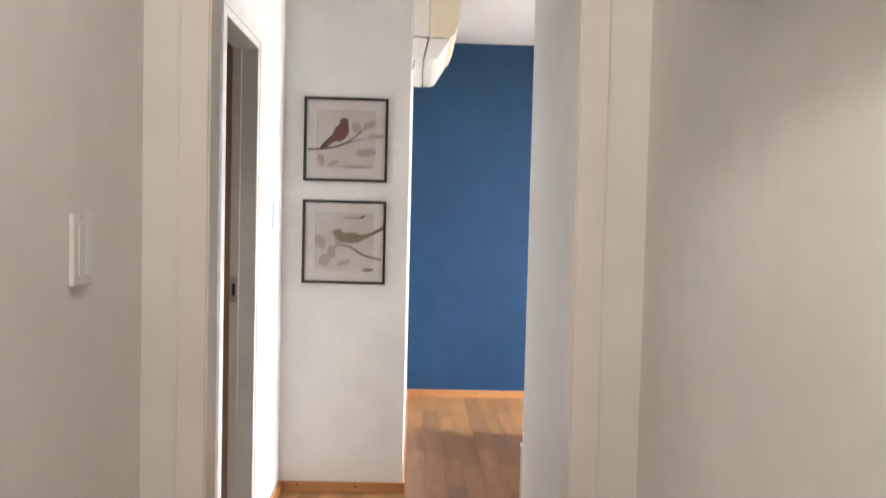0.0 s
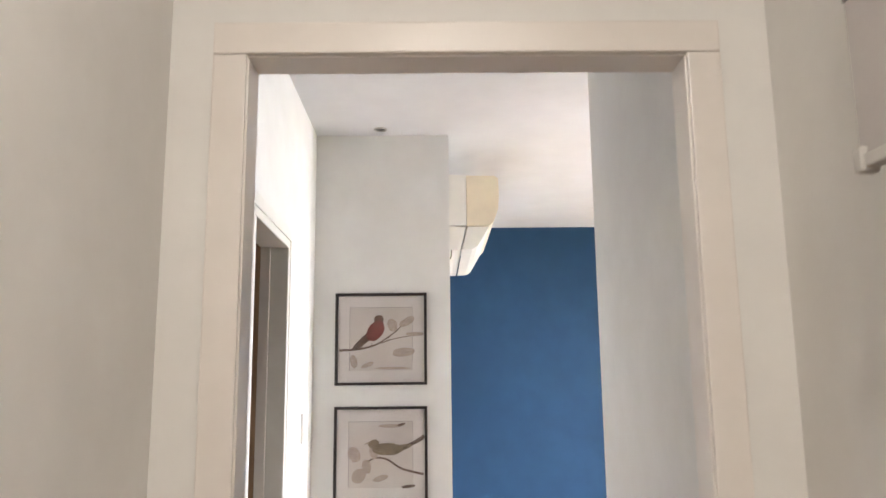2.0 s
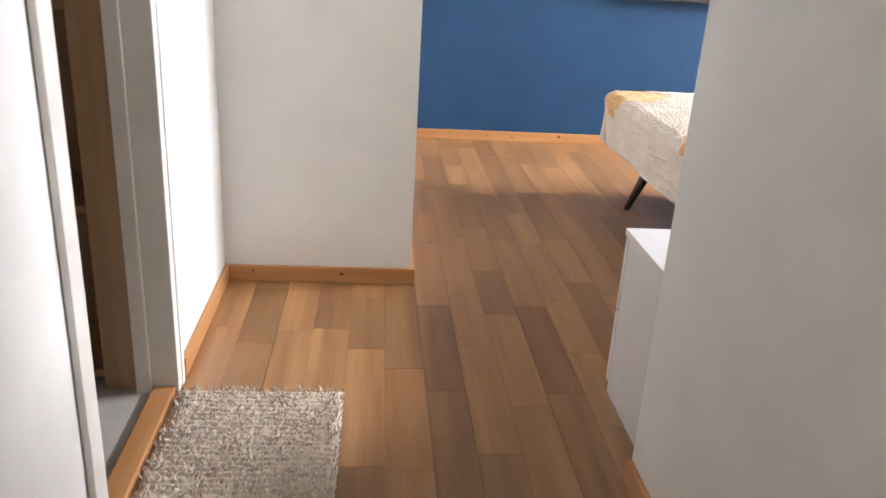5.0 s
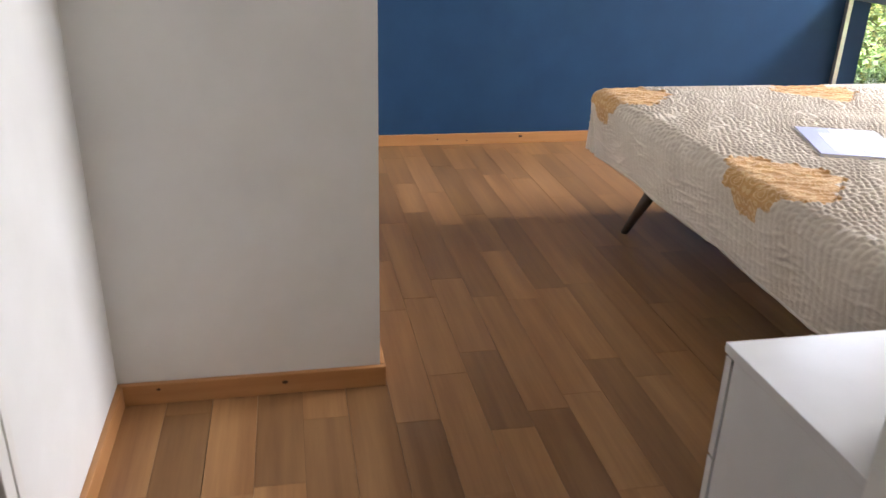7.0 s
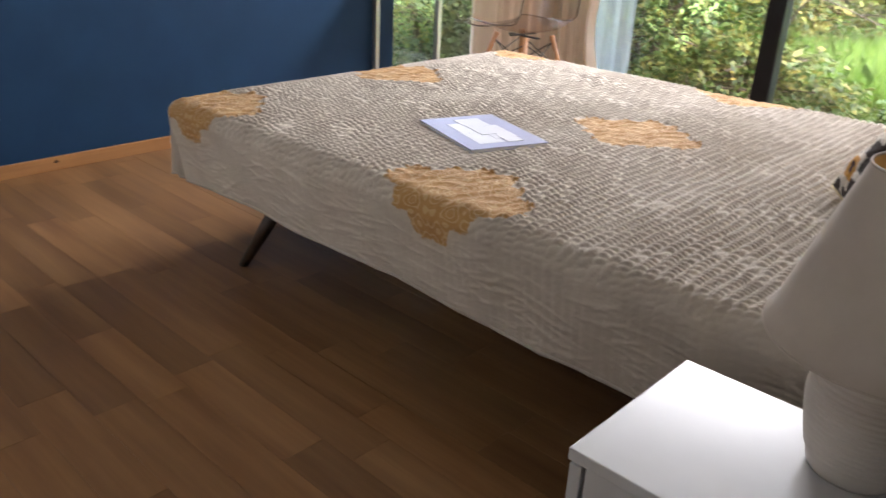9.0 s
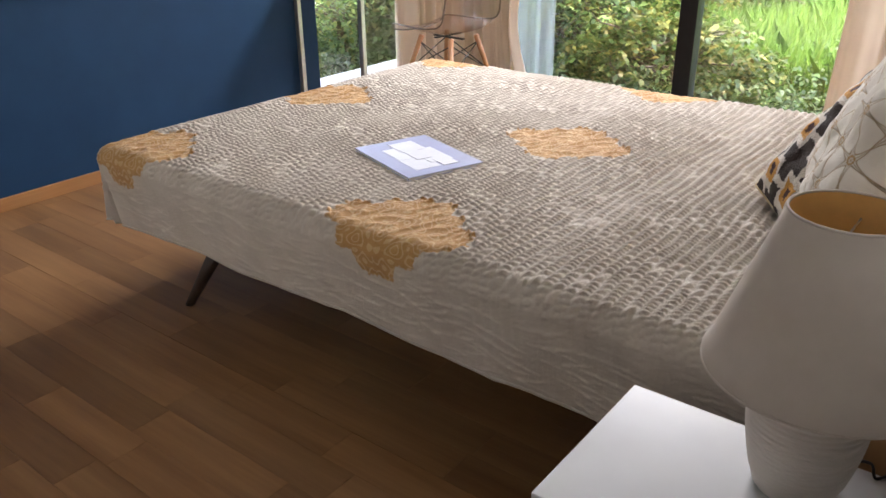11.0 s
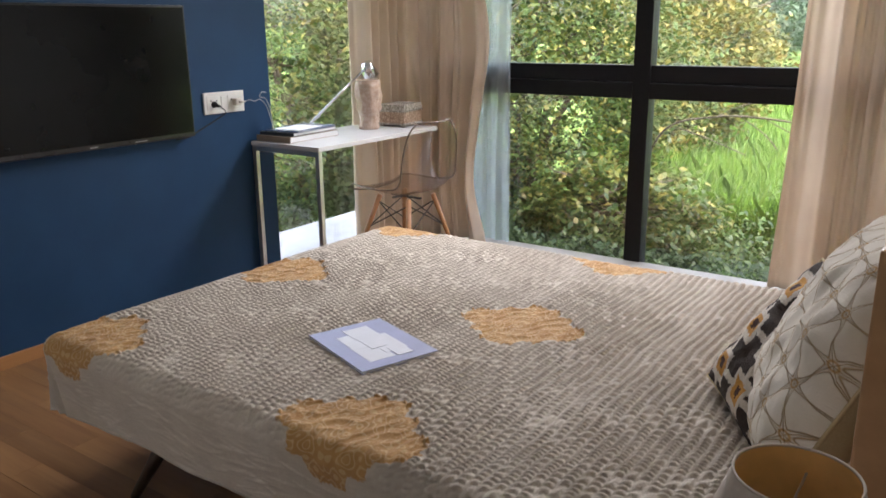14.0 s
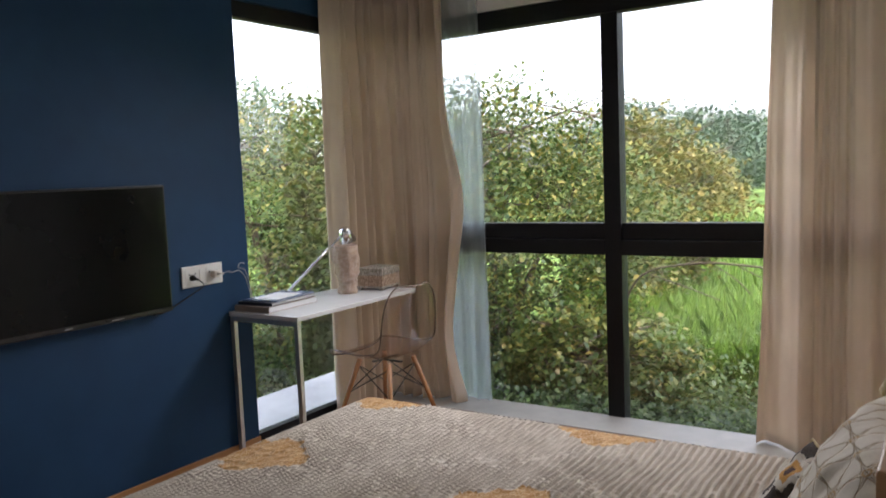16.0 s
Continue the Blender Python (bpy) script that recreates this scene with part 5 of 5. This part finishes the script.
def air_conditioner():
    """Profile in x and z, run along y; its south end looks at the hall."""
    t = thing("air_conditioner", "yellowed white split air conditioner high on the wall", "air conditioner", at=(PIC_X, 4.50, 2.172))
    t.scale = (1, 1, 0.91)

    def run(bm, prof, y0, y1):
        a = [bm.verts.new((x, y0, z)) for x, z in prof]
        b2 = [bm.verts.new((x, y1, z)) for x, z in prof]
        bm.faces.new(a)
        bm.faces.new(b2[::-1])
        for k in range(len(prof)):
            j = (k + 1) % len(prof)
            bm.faces.new((a[j], a[k], b2[k], b2[j]))

    M["ac_white"] = plain("ac_white", (0.74, 0.72, 0.67), 0.35, 0.0, 0.04, 9)
    M["ac_yellow"] = plain("ac_yellow", (0.75, 0.66, 0.50), 0.35, 0.0, 0.05, 9)
    bm = bmesh.new()
    run(bm, [(0.002, 0.13), (0.085, 0.13), (0.085, 0.40), (0.002, 0.405)], 0.0, 0.86)
    part("rear_housing", bm, M["ac_white"], t)
    bm = bmesh.new()
    run(bm, [(0.087, 0.127), (0.195, 0.13), (0.215, 0.15), (0.238, 0.22), (0.243, 0.30), (0.240, 0.385), (0.222, 0.398), (0.087, 0.40)], 0.002, 0.858)
    part("front_panel", bm, M["ac_yellow"], t, "yellowed front panel")
    bm = bmesh.new()
    run(bm, [(0.002, 0.004), (0.03, 0.0), (0.055, 0.0), (0.080, 0.120), (0.002, 0.126)], 0.001, 0.859)
    part("bottom_housing", bm, M["ac_white"], t)
    bm = bmesh.new()
    run(bm, [(0.062, 0.002), (0.110, 0.004), (0.135, 0.018), (0.192, 0.122), (0.090, 0.122)], 0.001, 0.859)
    part("louvre", bm, M["ac_white"], t, "lower white louvre")
    bm = bmesh.new()
    tube(bm, arc([(0.012, 0.02, 0.01), (0.010, 0.02, -0.03), (0.004, 0.02, -0.045)]), 0.003, 6)
    part("drain_wire", bm, M["black"], t, "short dark wire")


air_conditioner()


def ceiling_spot():
    t = thing("ceiling_spot", "small unlit recessed spotlight in the ceiling", "spotlight", at=(-0.29, 4.26, CEIL))
    bm = bmesh.new()
    lathe(bm, [(0.030, 0.0), (0.030, -0.004), (0.024, -0.006), (0.022, -0.002)], 24)
    part("rim", bm, M["steel"], t, "", True)
    bm = bmesh.new()
    lathe(bm, [(0.0222, -0.001), (0.010, -0.0015)], 24, None, True)
    part("lens", bm, M["black"], t, "dark unlit lens")


ceiling_spot()


def bath_mat():
    t = thing("bath_mat", "shaggy beige bath mat before the bathroom door", "mat", at=(-0.375, 3.39, 0.0))
    M["mat_pile"] = fabric("mat_pile", (0.62, 0.54, 0.45), (0.46, 0.385, 0.31), 160)
    w, d = 0.202, 0.255
    nx, ny = 120, 150
    bm = bmesh.new()
    g = []
    for j in range(ny + 1):
        for i in range(nx + 1):
            a, c = i / nx, j / ny
            e = min(a, 1 - a, c, 1 - c)
            x, y = (2 * a - 1) * w, (2 * c - 1) * d
            rough = noise.noise(Vector((x * 55, y * 80, 1))) * 0.5 + noise.noise(Vector((x * 160, y * 200, 5))) * 0.6
            row = 0.5 + 0.5 * math.sin(y * 330 + 2.5 * noise.noise(Vector((x * 30, y * 30, 2))))
            z = 0.002 + min(1, e * 22) * (0.010 + 0.007 * rough + 0.004 * row)
            jag = 0.006 * noise.noise(Vector((x * 90, y * 90, 9))) * (e < 0.01)
            g.append(bm.verts.new((x + jag, y + jag, max(z, 0.0008))))
    for j in range(ny):
        for i in range(nx):
            k = j * (nx + 1) + i
            bm.faces.new((g[k], g[k + 1], g[k + nx + 2], g[k + nx + 1]))
    part("mat_body", bm, M["mat_pile"], t, "", True)
    bm = bmesh.new()
    rnd = random.Random(11)
    for q in range(5200):
        x, y = rnd.uniform(-w, w), rnd.uniform(-d, d)
        a = rnd.uniform(0, 6.28)
        ln, wd = rnd.uniform(0.006, 0.013), rnd.uniform(0.0012, 0.0022)
        b2 = Vector((x, y, 0.010))
        tip = b2 + Vector((math.cos(a) * ln * 0.7, math.sin(a) * ln * 0.7, ln))
        n2 = Vector((-math.sin(a), math.cos(a), 0)) * wd
        vs = [bm.verts.new(b2 + n2), bm.verts.new(b2 - n2), bm.verts.new(tip - n2 * 0.6), bm.verts.new(tip + n2 * 0.6)]
        bm.faces.new(vs)
    tagged(part("shag", bm, M["mat_pile"], t, "loose beige tufts"), kind="stuff")


bath_mat()

# ---- corridor things ----
M["blind"] = fabric("blind", (0.40, 0.37, 0.35), (0.34, 0.315, 0.30), 700)
M["bar_grey"] = plain("bar_grey", (0.42, 0.40, 0.37), 0.4)


def roller_blind():
    t = thing("roller_blind", "grey roller blind hanging clear of the corridor wall", "blind", at=(0.411, 1.606, 1.737))
    t.rotation_euler = (0, 0, radians(5.5))
    bm = bmesh.new()
    box_into(bm, -0.002, -1.15, 0.012, 0.002, 0.0, 0.85)
    part("fabric", bm, M["blind"], t, "grey blind cloth")
    boxpart("hem_bar", (-0.007, -1.15, -0.004, 0.010, -0.012, 0.0115), M["bar_grey"], t, "", 0.003)
    boxpart("end_cap", (-0.010, -0.0118, -0.008, 0.012, 0.003, 0.020), M["bar_grey"], t, "pale plastic end cap", 0.003)
    boxpart("tape_strip", (-0.0035, -0.012, 0.19, -0.0022, 0.0015, 0.36), M["line_grey"], t, "peeled strip of old tape")
    bm = bmesh.new()
    rod(bm, (0.0, -1.16, 0.87), (0.0, 0.01, 0.87), 0.022, None, 20)
    part("roller", bm, M["bar_grey"], t, "", True)
    for y in (-1.165, 0.012):
        boxpart("bracket", (-0.03, y, 0.84, 0.10, y + 0.004, 0.90), M["bar_grey"], t)


roller_blind()


def ceiling_lamp():
    t = thing("ceiling_lamp", "round white ceiling lamp in the corridor", "lamp", at=(0.0, 0.55, CEIL))
    bm = bmesh.new()
    lathe(bm, [(0.0, -0.012), (0.15, -0.012), (0.155, -0.006), (0.155, 0.0)], 40)
    part("housing", bm, M["white_gloss"], t, "", True)
    m, n, l, b = material("lit_diffuser")
    b.inputs["Base Color"].default_value = (0.8, 0.78, 0.74, 1)
    b.inputs["Emission Color"].default_value = (1.0, 0.92, 0.84, 1)
    b.inputs["Emission Strength"].default_value = LAMP_GLOW
    bm = bmesh.new()
    lathe(bm, [(0.145, -0.0125), (0.143, -0.035), (0.11, -0.052), (0.05, -0.060), (0.0, -0.061)], 40)
    part("diffuser", bm, m, t, "lit frosted diffuser", True)


ceiling_lamp()

# ---- outdoors ----
def foliage_material(name, stops, gloss=0.45):
    m, n, l, b = material(name)
    r = n.new("ShaderNodeNewGeometry").outputs["Random Per Island"]
    c = ramp(n, l, r, stops)
    l.new(c, b.inputs["Base Color"])
    setup(b, Roughness=gloss)
    tr = n.new("ShaderNodeBsdfTranslucent")
    l.new(c, tr.inputs[0])
    mx = n.new("ShaderNodeMixShader")
    mx.inputs[0].default_value = 0.35
    l.new(b.outputs[0], mx.inputs[1])
    l.new(tr.outputs[0], mx.inputs[2])
    l.new(mx.outputs[0], n["Material Output"].inputs[0])
    return m


M["leaf_green"] = foliage_material("leaf_green", [(0.0, (0.028, 0.058, 0.012)), (0.5, (0.075, 0.112, 0.022)), (0.85, (0.155, 0.155, 0.036)), (1.0, (0.25, 0.20, 0.05))])
M["leaf_yellow"] = foliage_material("leaf_yellow", [(0.0, (0.07, 0.10, 0.025)), (0.5, (0.16, 0.15, 0.035)), (1.0, (0.26, 0.19, 0.05))])
M["leaf_dark"] = foliage_material("leaf_dark", [(0.0, (0.025, 0.055, 0.022)), (0.6, (0.05, 0.09, 0.035)), (1.0, (0.09, 0.12, 0.05))])
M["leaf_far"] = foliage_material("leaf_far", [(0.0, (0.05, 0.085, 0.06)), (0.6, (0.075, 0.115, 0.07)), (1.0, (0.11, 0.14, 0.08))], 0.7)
M["weed"] = foliage_material("weed", [(0.0, (0.022, 0.052, 0.012)), (0.6, (0.060, 0.105, 0.024)), (1.0, (0.12, 0.165, 0.042))])
M["blade"] = foliage_material("blade", [(0.0, (0.06, 0.13, 0.02)), (0.6, (0.12, 0.21, 0.03)), (1.0, (0.19, 0.27, 0.05))])
M["bark"] = timber("bark", (0.05, 0.035, 0.025), (0.12, 0.09, 0.065), 2, 0.9)
GROUND = -0.75


def ground():
    m, n, l, b = material("meadow")
    p = n.new("ShaderNodeNewGeometry").outputs["Position"]
    big, small = tex_noise(n, l, p, 0.25, 5), tex_noise(n, l, p, 6.0, 6)
    f = calc(n, l, "MULTIPLY_ADD", small, 0.45, calc(n, l, "MULTIPLY", big, 0.55))
    l.new(ramp(n, l, f, [(0.35, (0.07, 0.14, 0.022)), (0.5, (0.13, 0.22, 0.035)), (0.65, (0.19, 0.27, 0.05))]), b.inputs["Base Color"])
    setup(b, Roughness=0.9)
    bump(n, l, b, small, 1.0, 0.08)
    bm = bmesh.new()
    xs = [-3000, -600, -100, -30] + [4.0 + 0.8 * k for k in range(40)] + [45, 70, 140, 400, 1200, 3000]
    ys = [-3000, -600, -100, -30, -8] + [-4 + 0.8 * k for k in range(45)] + [45, 80, 200, 600, 3000]
    grid = []
    for y in ys:
        for x in xs:
            near = 1 if 4.5 < x < 34 and -3 < y < 31 else 0
            z = GROUND + near * (0.10 * noise.noise(Vector((x * 0.35, y * 0.35, 3))) + 0.05 * noise.noise(Vector((x, y, 8))))
            d = max(0.0, x - 12) if x < 200 else 188
            z += 0.010 * min(d, 60)
            grid.append(bm.verts.new((x, y, z)))
    k = len(xs)
    for j in range(len(ys) - 1):
        for i in range(k - 1):
            bm.faces.new((grid[j * k + i], grid[j * k + i + 1], grid[j * k + k + i + 1], grid[j * k + k + i]))
    structure(mesh_ob("ground", bm, m, True), "bright green meadow running to the horizon", "ground")


ground()


def rise(x):
    return GROUND + 0.010 * min(max(0.0, x - 12), 60)


def leaf_mesh(name, centres, mat, size, rng, droop=0.0):
    """Many small folded leaves as one mesh; centres is an array of places."""
    n = len(centres)
    a = rng.uniform(0, 2 * math.pi, n)
    tilt = rng.uniform(-0.9, 0.9, n) - droop
    s = size * rng.uniform(0.6, 1.35, n)
    d = np.stack([np.cos(a) * np.cos(tilt), np.sin(a) * np.cos(tilt), np.sin(tilt)], -1)
    w = np.stack([-np.sin(a), np.cos(a), rng.uniform(-0.6, 0.6, n)], -1) * 0.32
    base = centres - d * s[:, None] / 2
    tip = centres + d * s[:, None] / 2
    up = np.array([0, 0, 0.10])
    l = centres + w * s[:, None] + up * s[:, None]
    r = centres - w * s[:, None] + up * s[:, None]
    co = np.stack([base, r, tip, l], 1).reshape(-1, 3)
    me = bpy.data.meshes.new(name)
    me.vertices.add(4 * n)
    me.vertices.foreach_set("co", co.ravel())
    me.loops.add(4 * n)
    me.loops.foreach_set("vertex_index", np.arange(4 * n))
    me.polygons.add(n)
    me.polygons.foreach_set("loop_start", np.arange(n) * 4)
    me.update(calc_edges=True)
    me.materials.append(mat)
    return me


def tree(label, x, y, top, radius, mat, leaves, size, seed, stems=5, low=0.05, category="tree", squash=1.0):
    """Several stems from one root, forked limbs, and leaves in clumps about the twig ends."""
    rng = np.random.RandomState(seed)
    rnd = random.Random(seed)
    g = rise(x) - 0.05
    H = top - g
    t = thing("tree", label, category, at=(x, y, g))
    bm = bmesh.new()
    ends = []
    for k in range(stems):
        a = 2 * math.pi * (k + rnd.uniform(-0.3, 0.3)) / stems
        lean = rnd.uniform(0.25, 0.75)
        p = [Vector((0.06 * math.cos(a), 0.06 * math.sin(a), 0))]
        for q in range(1, 5):
            f = q / 4
            p.append(Vector((math.cos(a) * radius * lean * f * 0.9 + rnd.uniform(-0.08, 0.08), math.sin(a) * radius * lean * f * 0.9 + rnd.uniform(-0.08, 0.08), H * f * rnd.uniform(0.72, 0.88))))
        for q in range(4):
            rod(bm, p[q], p[q + 1], 0.05 * (1 - q * 0.22), 0.05 * (1 - (q + 1) * 0.22), 7)
        for q in range(1, 5):
            for z in range(4):
                b2 = rnd.uniform(0, 6.28)
                ln = radius * rnd.uniform(0.35, 0.75)
                e = p[q] + Vector((math.cos(b2) * ln, math.sin(b2) * ln, rnd.uniform(-0.25, 0.45) * ln))
                rod(bm, p[q], e, 0.014, 0.004, 5)
                ends.append(e)
                for y2 in range(2):
                    e2 = e + Vector((rnd.uniform(-1, 1), rnd.uniform(-1, 1), rnd.uniform(-0.6, 0.8))) * ln * 0.45
                    rod(bm, e, e2, 0.005, 0.002, 4)
                    ends.append(e2)
    part("trunk", bm, M["bark"], t, "thin grey-brown stems")
    c = []
    n_clump = leaves // 22
    while len(c) < n_clump:
        v = rng.normal(0, 1, 3)
        v /= np.linalg.norm(v)
        rr = rng.uniform(0.25, 1.0) ** 0.5
        v = v * rr
        zc = (low + (1 - low) * (v[2] * 0.5 + 0.5))
        wide = radius * (0.55 + 0.75 * math.sin(math.pi * min(1, max(0, 0.15 + zc * 0.75)))) * squash
        q = np.array([v[0] * wide, v[1] * wide, zc * H])
        k = noise.noise(Vector((q[0] * 1.1 + seed, q[1] * 1.1, q[2] * 1.3)))
        if k < -0.12 and rng.rand() < 0.85:
            continue
        q[2] *= 1 + 0.10 * noise.noise(Vector((q[0] * 1.6, q[1] * 1.6, seed)))
        c.append(q)
    c = np.array(c)
    pts = (c[:, None, :] + rng.normal(0, radius * 0.085, (len(c), 22, 3)) * np.array([1, 1, 0.8])).reshape(-1, 3)
    sprig = []
    for k in range(int(leaves / 220)):
        a = rng.uniform(0, 6.28)
        r0 = radius * rng.uniform(0.1, 0.95)
        b0 = np.array([math.cos(a) * r0, math.sin(a) * r0, H * (0.95 - 0.45 * (r0 / radius) ** 2)])
        d = np.array([math.cos(a) * 0.35, math.sin(a) * 0.35, 1.0]) * rng.uniform(0.15, 0.45)
        for f in np.linspace(0, 1, 12):
            sprig.append(b0 + d * f + rng.normal(0, 0.025, 3))
    pts = np.concatenate([pts, np.array(sprig)])
    pts = pts[pts[:, 2] > 0.03]
    crown = new("crown", leaf_mesh("crown", pts, mat, size, rng))
    crown.parent = t
    return t


tree("dense green bush tree close outside the window", 7.7, 7.75, 2.35, 1.75, M["leaf_green"], 34000, 0.064, 1, 6)
tree("leafy green bush tree beside the stone ledge", 6.4, 9.7, 2.2, 1.8, M["leaf_green"], 30000, 0.064, 2, 6)
tree("green bush tree behind the window corner", 8.9, 9.9, 2.7, 1.9, M["leaf_green"], 9000, 0.10, 3, 5)
tree("yellow-green bush tree at the meadow edge", 12.2, 7.45, 2.2, 1.2, M["leaf_yellow"], 15000, 0.085, 4, 6)
tree("low green shrub beside the window", 6.6, 6.0, 0.1, 0.8, M["leaf_green"], 5200, 0.07, 5, 4)
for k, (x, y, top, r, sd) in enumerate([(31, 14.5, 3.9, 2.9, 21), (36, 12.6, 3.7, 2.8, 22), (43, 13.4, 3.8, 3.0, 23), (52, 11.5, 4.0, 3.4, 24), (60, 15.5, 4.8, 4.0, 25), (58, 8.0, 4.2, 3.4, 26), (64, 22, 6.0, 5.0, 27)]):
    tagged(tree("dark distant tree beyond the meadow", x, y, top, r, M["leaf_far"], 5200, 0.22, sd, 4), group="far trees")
tagged(tree("tall dark tree far behind the ledge", 19, 25, 5.0, 3.0, M["leaf_dark"], 6500, 0.16, 31, 4), group="far trees")
tagged(tree("tall dark tree far behind the ledge", 15, 19.5, 4.0, 2.6, M["leaf_dark"], 6000, 0.15, 32, 4), group="far trees")


def bare_twigs():
    """Leafless branches that reach out over the meadow from the near bush."""
    t = thing("bare_branch", "leafless dark branches reaching out of the near bush", "branch", at=(6.35, 5.75, rise(6.3)))
    bm = bmesh.new()
    z = -rise(6.3) - 0.22
    tube(bm, arc([(0.05, 0.2, 0.0), (0.02, 0.05, 0.7), (-0.08, -0.18, z + 0.70), (-0.12, -0.60, z + 0.84), (-0.14, -0.98, z + 0.85), (-0.12, -1.36, z + 0.80), (-0.10, -1.72, z + 0.70)]), 0.009, 6)
    part("stem", bm, M["bark"], t, "", True)
    for a, b2, c in (((-0.12, -0.60, 0.84), (-0.10, -0.85, 0.95), (-0.08, -1.15, 0.98)), ((-0.14, -0.98, 0.85), (-0.12, -1.15, 0.76), (-0.10, -1.40, 0.66)),
                     ((-0.12, -1.36, 0.80), (-0.10, -1.55, 0.86), (-0.08, -1.74, 0.87)), ((-0.10, -0.30, 0.74), (-0.12, -0.58, 0.66), (-0.12, -0.86, 0.56)), ((-0.13, -0.80, 0.85), (-0.12, -0.98, 0.73), (-0.10, -1.08, 0.62))):
        bm = bmesh.new()
        tube(bm, arc([(p[0], p[1], z + p[2]) for p in (a, b2, c)]), 0.005, 5)
        part("twig", bm, M["bark"], t, "", True)


bare_twigs()


def weeds():
    """Leafy undergrowth and long grass between the ledge and the meadow."""
    rng = np.random.RandomState(12)
    n = 3600
    x = 4.75 + 3.9 * rng.rand(n) ** 0.9
    y = rng.uniform(2.5, 11.0, n)
    hgt = rng.uniform(0.12, 0.55, n)
    c = np.stack([x, y, np.full(n, GROUND)], -1)
    pts = []
    for k in range(n):
        m = 20
        f = rng.rand(m) ** 0.7
        q = c[k] + np.stack([rng.normal(0, 0.07, m), rng.normal(0, 0.07, m), f * hgt[k]], -1)
        pts.append(q)
    ob = new("undergrowth", leaf_mesh("undergrowth", np.concatenate(pts), M["weed"], 0.052, rng))
    tagged(ob, "low leafy weeds growing below the window", "weeds", kind="stuff")


weeds()


def long_grass():
    rng = np.random.RandomState(15)
    n = 30000
    x = 7.2 + 20 * rng.rand(n) ** 1.6
    y = 1.0 + rng.rand(n) * (3 + 0.42 * (x - 4)) + 1.5
    h = rng.uniform(0.16, 0.50, n) * (1 + 0.5 * (x < 9.5))
    a = rng.uniform(0, 6.28, n)
    w = rng.uniform(0.004, 0.010, n) * (1 + (x - 7) * 0.05)
    g = GROUND + 0.010 * np.clip(x - 12, 0, 60)
    bend = rng.uniform(0.05, 0.5, n) * h
    b = rng.uniform(0, 6.28, n)
    base = np.stack([x, y, g], -1)
    side = np.stack([np.cos(a), np.sin(a), 0 * a], -1) * w[:, None]
    mid = base + np.stack([np.cos(b) * bend * 0.3, np.sin(b) * bend * 0.3, h * 0.6], -1)
    tip = base + np.stack([np.cos(b) * bend, np.sin(b) * bend, h], -1)
    co = np.stack([base - side, base + side, mid + side * 0.7, tip, mid - side * 0.7], 1).reshape(-1, 3)
    me = bpy.data.meshes.new("long_grass")
    me.vertices.add(5 * n)
    me.vertices.foreach_set("co", co.ravel())
    me.loops.add(5 * n)
    me.loops.foreach_set("vertex_index", np.arange(5 * n))
    me.polygons.add(n)
    me.polygons.foreach_set("loop_start", np.arange(n) * 5)
    me.update(calc_edges=True)
    me.materials.append(M["blade"])
    tagged(new("long_grass", me), "long bright green grass in the meadow", "grass", kind="stuff")


long_grass()


def far_block():
    t = thing("apartment_building", "pale grey apartment block far beyond the trees", "building", at=(155, 150, 0))
    t.rotation_euler = (0, 0, radians(20))
    m = plain("far_wall", (0.62, 0.64, 0.67), 0.8, 0.0, 0.04, 0.2)
    g = plain("far_glass", (0.25, 0.30, 0.36), 0.3)
    boxpart("wall", (-6, -6, -1, 6, 6, 22), m, t)
    boxpart("wall", (6, -4, -1, 10, 6, 17), m, t)
    boxpart("roof", (-6.4, -6.4, 22, 6.4, 6.4, 22.5), m, t)
    for k in range(7):
        for x in (-4, 0, 4):
            boxpart("window", (x - 1.1, -6.06, 1.5 + 3 * k, x + 1.1, -6.01, 3.3 + 3 * k), g, t)
        for y in (-3, 2):
            boxpart("window", (-6.06, y - 1.1, 1.5 + 3 * k, -6.01, y + 1.1, 3.3 + 3 * k), g, t)


far_block()

# ---- floor planks ----
def planks():
    floor = bpy.data.objects["floor"]
    rnd = random.Random(42)
    bm = bmesh.new()
    box_into(bm, -0.5, -0.5, -0.5, 0.5, 0.5, 0.5)
    me = bpy.data.meshes.new("plank")
    bm.to_mesh(me)
    bm.free()
    me.materials.append(M["plank"])
    rest = bmesh.new()
    W = 0.1045
    made = 0
    x = -0.381 - 2 * W
    areas = lambda px, py: (HALL_W - 0.01 < px < EAST_X + 0.1 and HEAD_Y - 0.1 < py < BLUE_Y + 0.02) or (-0.62 < px < 0.6 and py <= HEAD_Y)
    while x < EAST_X:
        y = -1.2 - rnd.uniform(0, 0.5)
        while y < BLUE_Y:
            ln = rnd.choice((0.36, 0.45, 0.54, 0.62)) * rnd.uniform(0.95, 1.05)
            y1 = min(y + ln, BLUE_Y)
            cx, cy = x + W / 2, (y + y1) / 2
            if (areas(cx, y1) or areas(cx, cy)) and y1 - y > 0.02:
                near = cx < 2.3 and cy > 2.3 and made < 298
                gap = 0.0006 if abs((x + 0.381) / W % 4) > 0.5 else 0.0016
                lift = rnd.uniform(0, 0.0003)
                if near:
                    ob = new("plank", me)
                    ob.parent = floor
                    ob.location = (cx + gap / 2, cy, -0.003 + lift)
                    ob.scale = (W - gap, y1 - y - 0.0008, 0.0062)
                    made += 1
                else:
                    box_into(rest, x + gap, y + 0.0004, -0.0061, x + W, y1 - 0.0004, 0.0001 + lift)
            y = y1 + 1e-5
        x += W
    ob = part("further_planks", rest, M["plank_rest"], floor, "brown wood-look planks")
    tagged(ob, kind="stuff")


planks()
